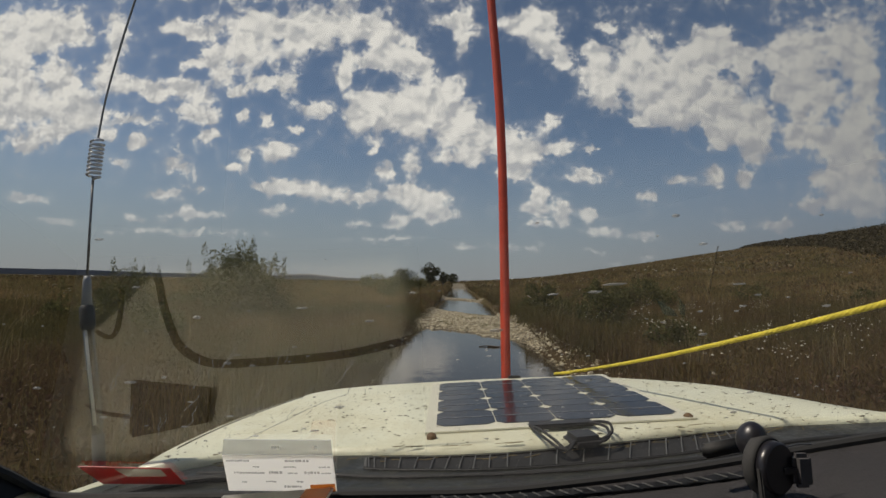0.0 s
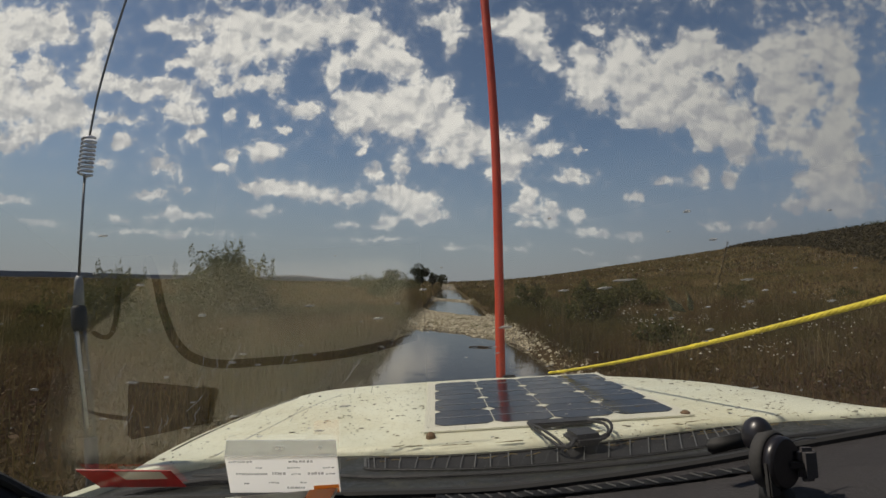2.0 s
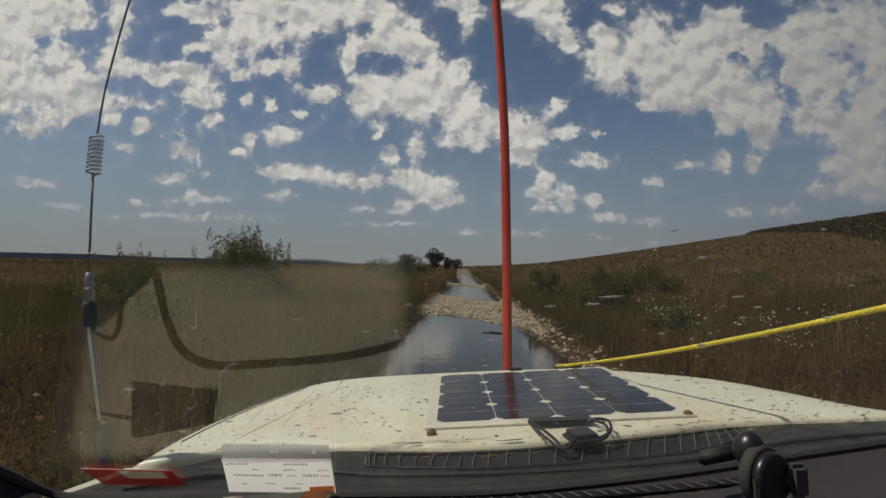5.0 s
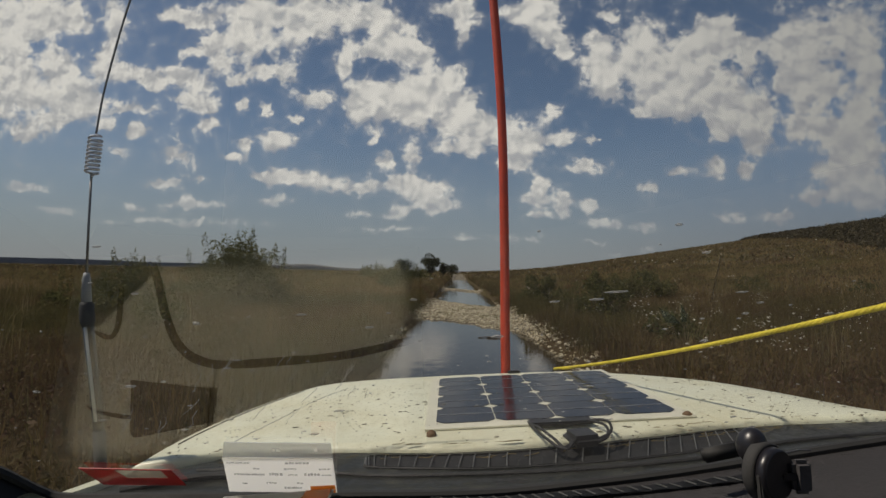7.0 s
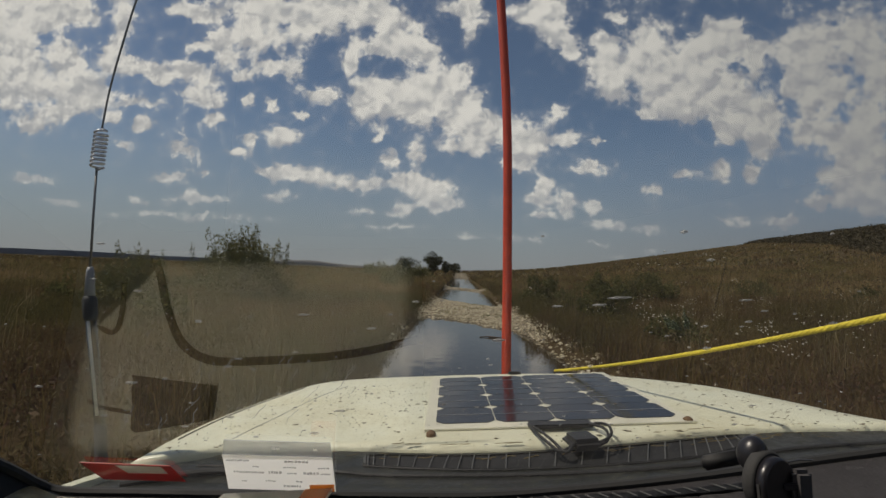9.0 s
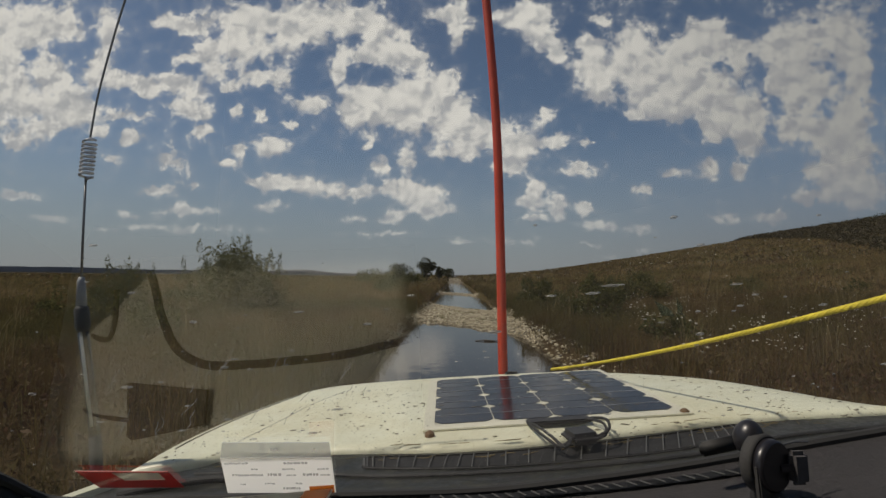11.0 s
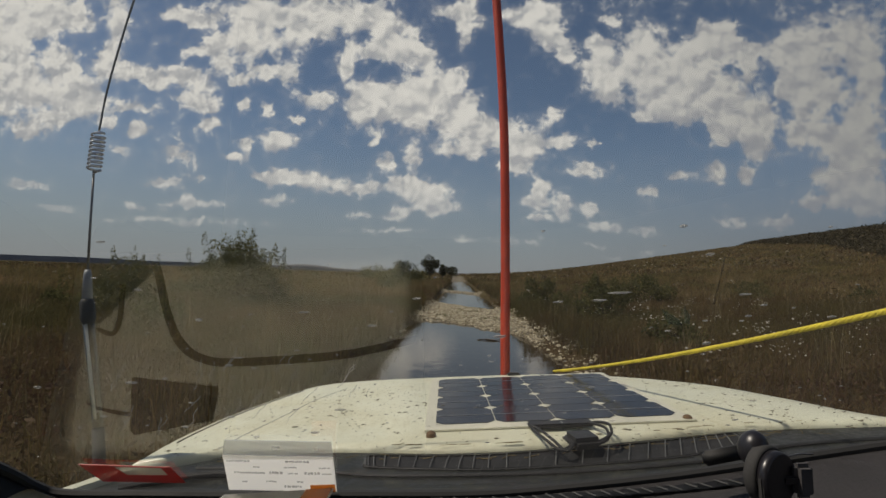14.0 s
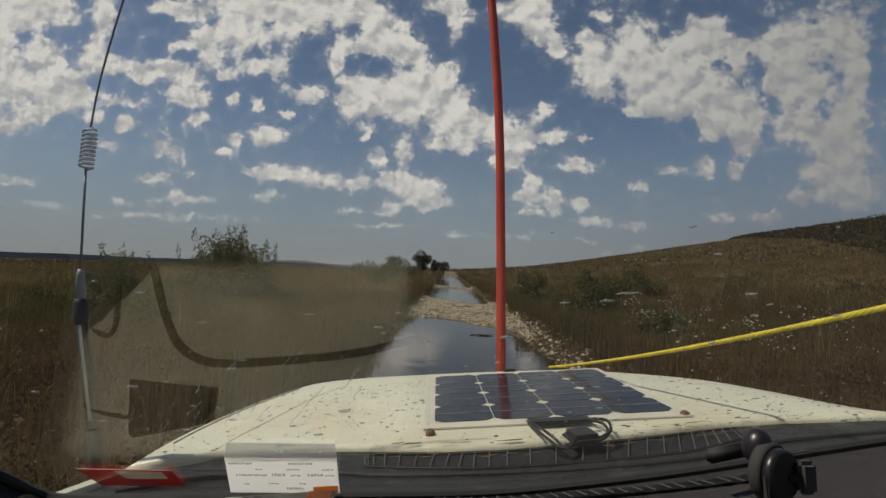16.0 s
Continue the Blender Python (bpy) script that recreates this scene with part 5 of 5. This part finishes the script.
sheet_on_glass("sheet", [on_sheet(0, 0), on_sheet(1, 0), on_sheet(1, 1), on_sheet(0, 1)], 0.003, M_PAPER, permit)
sheet_on_glass("fold", [on_sheet(0.0, 0.93), on_sheet(1, 0.96), on_sheet(1, 1.008), on_sheet(0, 1.008)], 0.0040, M_PAPER, permit)
sheet_on_glass("header", [on_sheet(0, 1.01), on_sheet(1, 1.01), on_sheet(1, 1.40), on_sheet(0.04, 1.40)], 0.003, M_HEADER, permit, "translucent pale blue header of the reflected permit")
sheet_on_glass("stamp", [on_sheet(0.76, 0.02), on_sheet(0.99, 0.02), on_sheet(0.99, 0.24), on_sheet(0.76, 0.20)], 0.0042, M_ORSTAMP, permit, "orange stamp corner")
bar_rng = random.Random(4)
for v, u0, u1, tall in ((0.86, 0.03, 0.22, 0.030), (0.86, 0.56, 0.78, 0.040), (0.70, 0.26, 0.32, 0.02), (0.70, 0.54, 0.66, 0.022), (0.70, 0.86, 0.95, 0.02), (0.53, 0.08, 0.34, 0.034),
                      (0.53, 0.40, 0.52, 0.055), (0.53, 0.57, 0.63, 0.02), (0.53, 0.72, 0.84, 0.05), (0.53, 0.88, 0.95, 0.02), (0.27, 0.14, 0.17, 0.02), (0.29, 0.36, 0.45, 0.02),
                      (0.29, 0.64, 0.70, 0.02), (0.13, 0.52, 0.68, 0.045)):
    u = u0
    while u < u1:
        wd = bar_rng.uniform(0.010, 0.028)
        dv = bar_rng.uniform(-0.006, 0.006)
        sheet_on_glass("text_bar", [on_sheet(u, v + dv), on_sheet(u + wd, v + dv), on_sheet(u + wd, v + dv + tall), on_sheet(u, v + dv + tall)], 0.0042, M_INK, permit)
        u += wd + bar_rng.uniform(0.004, 0.012)
for u in (0.46, 0.50, 0.84):
    sheet_on_glass("text_bar", [on_sheet(u, 1.2), on_sheet(u + 0.03, 1.2), on_sheet(u + 0.03, 1.25), on_sheet(u, 1.25)], 0.0042, M_PAPER, permit)
lower = thing("folded_paper", "white paper slip lying flat on the dashboard", "paper")
bm = bmesh.new()
slab(bm, [(-0.245, -0.52), (-0.115, -0.52), (-0.115, -0.440), (-0.245, -0.446)], 0.046, 0.047)
part("slip", bm, M_PAPER, lower)
bm = bmesh.new()
slab(bm, [(-0.148, -0.50), (-0.117, -0.50), (-0.117, -0.441), (-0.148, -0.443)], 0.0474, 0.0480)
part("stamp", bm, M_ORSTAMP, lower)

disc = thing("licence_sticker", "red framed licence sticker on the lower windscreen", "sticker")
outer = [(-0.401, 0.099), (-0.300, 0.089), (-0.293, 0.063), (-0.388, 0.071)]
inner = [(-0.363, 0.093), (-0.311, 0.088), (-0.308, 0.077), (-0.354, 0.080)]
for k in range(4):
    q = [outer[k], outer[(k + 1) % 4], inner[(k + 1) % 4], inner[k]]
    sheet_on_glass("red_band", q, 0.003, M_RED, disc)
sheet_on_glass("middle", inner, 0.003, film_mat("cloudy film", (0.62, 0.60, 0.52), 0.45), disc, "cloudy white middle")


# a dashboard object's reflection, drawn as greenish patches with a pale spot below
smudge = thing("green_ghost", "faint greenish reflection of a dashboard object, painted on the windscreen", "smudge")
sheet_on_glass("ghost_patch", [(0.225, 0.254), (0.243, 0.244), (0.250, 0.237), (0.236, 0.239)], 0.002, M_GHOST, smudge, "", 0.0003)
sheet_on_glass("ghost_patch", [(0.245, 0.256), (0.254, 0.246), (0.256, 0.238), (0.251, 0.239)], 0.002, M_GHOST, smudge, "", 0.0003)
sheet_on_glass("ghost_patch", [(0.238, 0.236), (0.246, 0.234), (0.250, 0.226), (0.241, 0.226)], 0.002, M_SCRATCH_GHOST, smudge, "", 0.0003)
scratch = thing("windscreen_scratch", "thin pale upright scratch in the windscreen", "scratch")
sheet_on_glass("line", [(0.2660, 0.297), (0.2676, 0.297), (0.2735, 0.256), (0.2712, 0.256)], 0.002, M_SCRATCH_GHOST, scratch, "", 0.0003)


# ---- splashes left by the floodwater ----
def specks(name, places, sizes, flat, mat, label, category, on_screen):
    """Small flattened beads on the bonnet or the glass."""
    bm = bmesh.new()
    bmesh.ops.create_icosphere(bm, subdivisions=1, radius=1.0)
    base = np.array([v.co[:] for v in bm.verts])
    tri = np.array([[v.index for v in f.verts] for f in bm.faces])
    bm.free()
    verts = []
    for p, s in zip(places, sizes):
        m = Matrix.Rotation(math.pi - GLASS_A if on_screen else 0, 3, "X")
        verts.append([Vector(p) + m @ Vector((b[0] * s[0], b[1] * s[1], b[2] * flat)) for b in base])
    v = np.array(verts).reshape(-1, 3)
    t = (tri[None] + (np.arange(len(places)) * len(base))[:, None, None]).reshape(-1, 3)
    ob = mesh_from(name, v, t, mat, True)
    ob.matrix_world = CAR
    return tagged(ob, label, category, kind="stuff")


pr = random.Random(9)
spots, sz = [], []
while len(spots) < 520:
    x, y = pr.uniform(-0.52, 0.88), pr.uniform(-0.15, 0.56)
    lim = 0.5 - 0.45 * max(0, abs(x - 0.19) - 0.35)
    if y > lim or (-0.03 < x < 0.54 and y > -0.05 and pr.random() < 0.75) or (x < -0.4 and y > 0.35):
        continue
    if abs(x - 0.19) > 0.66 and y > 0.05:
        continue
    spots.append((x, y, 0.0065 if (-0.03 < x < 0.54 and y > -0.05) else 0.0008))
    s = 0.0012 + 0.0036 * pr.random() ** 4
    sz.append((s * pr.uniform(0.9, 1.8), s))
specks("mud_specks", spots, sz, 0.0008, M_MUD, "scattered brown mud specks dried on the bonnet", "mud", False)
spots, sz = [], []
for k in range(150):
    x, z = pr.uniform(-0.46, 0.52), pr.uniform(0.10, 0.275) if pr.random() < 0.92 else pr.uniform(0.28, 0.33)
    spots.append(on_glass(x, z, -0.001))
    s = 0.0008 + 0.0024 * pr.random() ** 3.0
    sz.append((s * pr.uniform(1.2, 3.0), s * 0.8))
for x, z, a, b in ((0.185, 0.268, 0.013, 0.0016), (0.168, 0.262, 0.008, 0.0018), (0.130, 0.262, 0.006, 0.0013), (-0.10, 0.262, 0.006, 0.0014), (0.30, 0.262, 0.007, 0.0014)):
    spots.append(on_glass(x, z, -0.001))
    sz.append((a, b))
specks("water_drops", spots, sz, 0.0006, M_BEAD, "small water drops clinging to the outer windscreen", "water drops", True)


def streaks(n):
    """Runs of water down the outside of the glass."""
    bm = bmesh.new()
    r = random.Random(31)
    for k in range(n):
        x, z = r.uniform(-0.32, -0.05), r.uniform(0.15, 0.235)
        pts, length = [], r.uniform(0.010, 0.030)
        for j in range(6):
            pts.append(on_glass(x, z - length * j / 5, -0.001))
            x += -length / 5 * r.uniform(0.2, 1.5)
        tube(bm, smooth_line(pts, 3), 0.00032, 5)
    ob = part("water_streaks", bm, M_BEAD)
    ob.matrix_world = CAR
    return tagged(ob, "thin runs of water down the outer windscreen", "water", kind="stuff")


streaks(28)


def debris(n):
    """Bits of wet straw and silt strung along the rear edge of the bonnet and over the cowl."""
    bm = bmesh.new()
    r = random.Random(77)
    for k in range(n):
        x = r.uniform(-0.42, 0.75)
        yb = float(np.interp(x, [p[0] for p in BACK[::-1]], [p[1] for p in BACK[::-1]]))
        a, length = r.gauss(0.25, 0.35), r.uniform(0.008, 0.035)
        c = Vector((x, yb + r.uniform(-0.045, 0.004), 0.0))
        pts = []
        for j in range(4):
            q = c + Vector((math.cos(a) * length * (j / 3 - 0.5), math.sin(a) * length * (j / 3 - 0.5) + r.uniform(-0.001, 0.001), 0))
            on_top = c.y > yb - 0.012
            q.y = max(q.y, yb + 0.004) if on_top else min(q.y, yb - 0.012)
            q.z = 0.0016 if on_top else -0.0095
            pts.append(q)
        tube(bm, pts, r.uniform(0.0004, 0.0009), 5)
    ob = part("straw_bits", bm, M_STRAW)
    ob.matrix_world = CAR
    return tagged(ob, "bits of wet straw stuck along the bonnet's rear edge", "straw", kind="stuff")


debris(80)
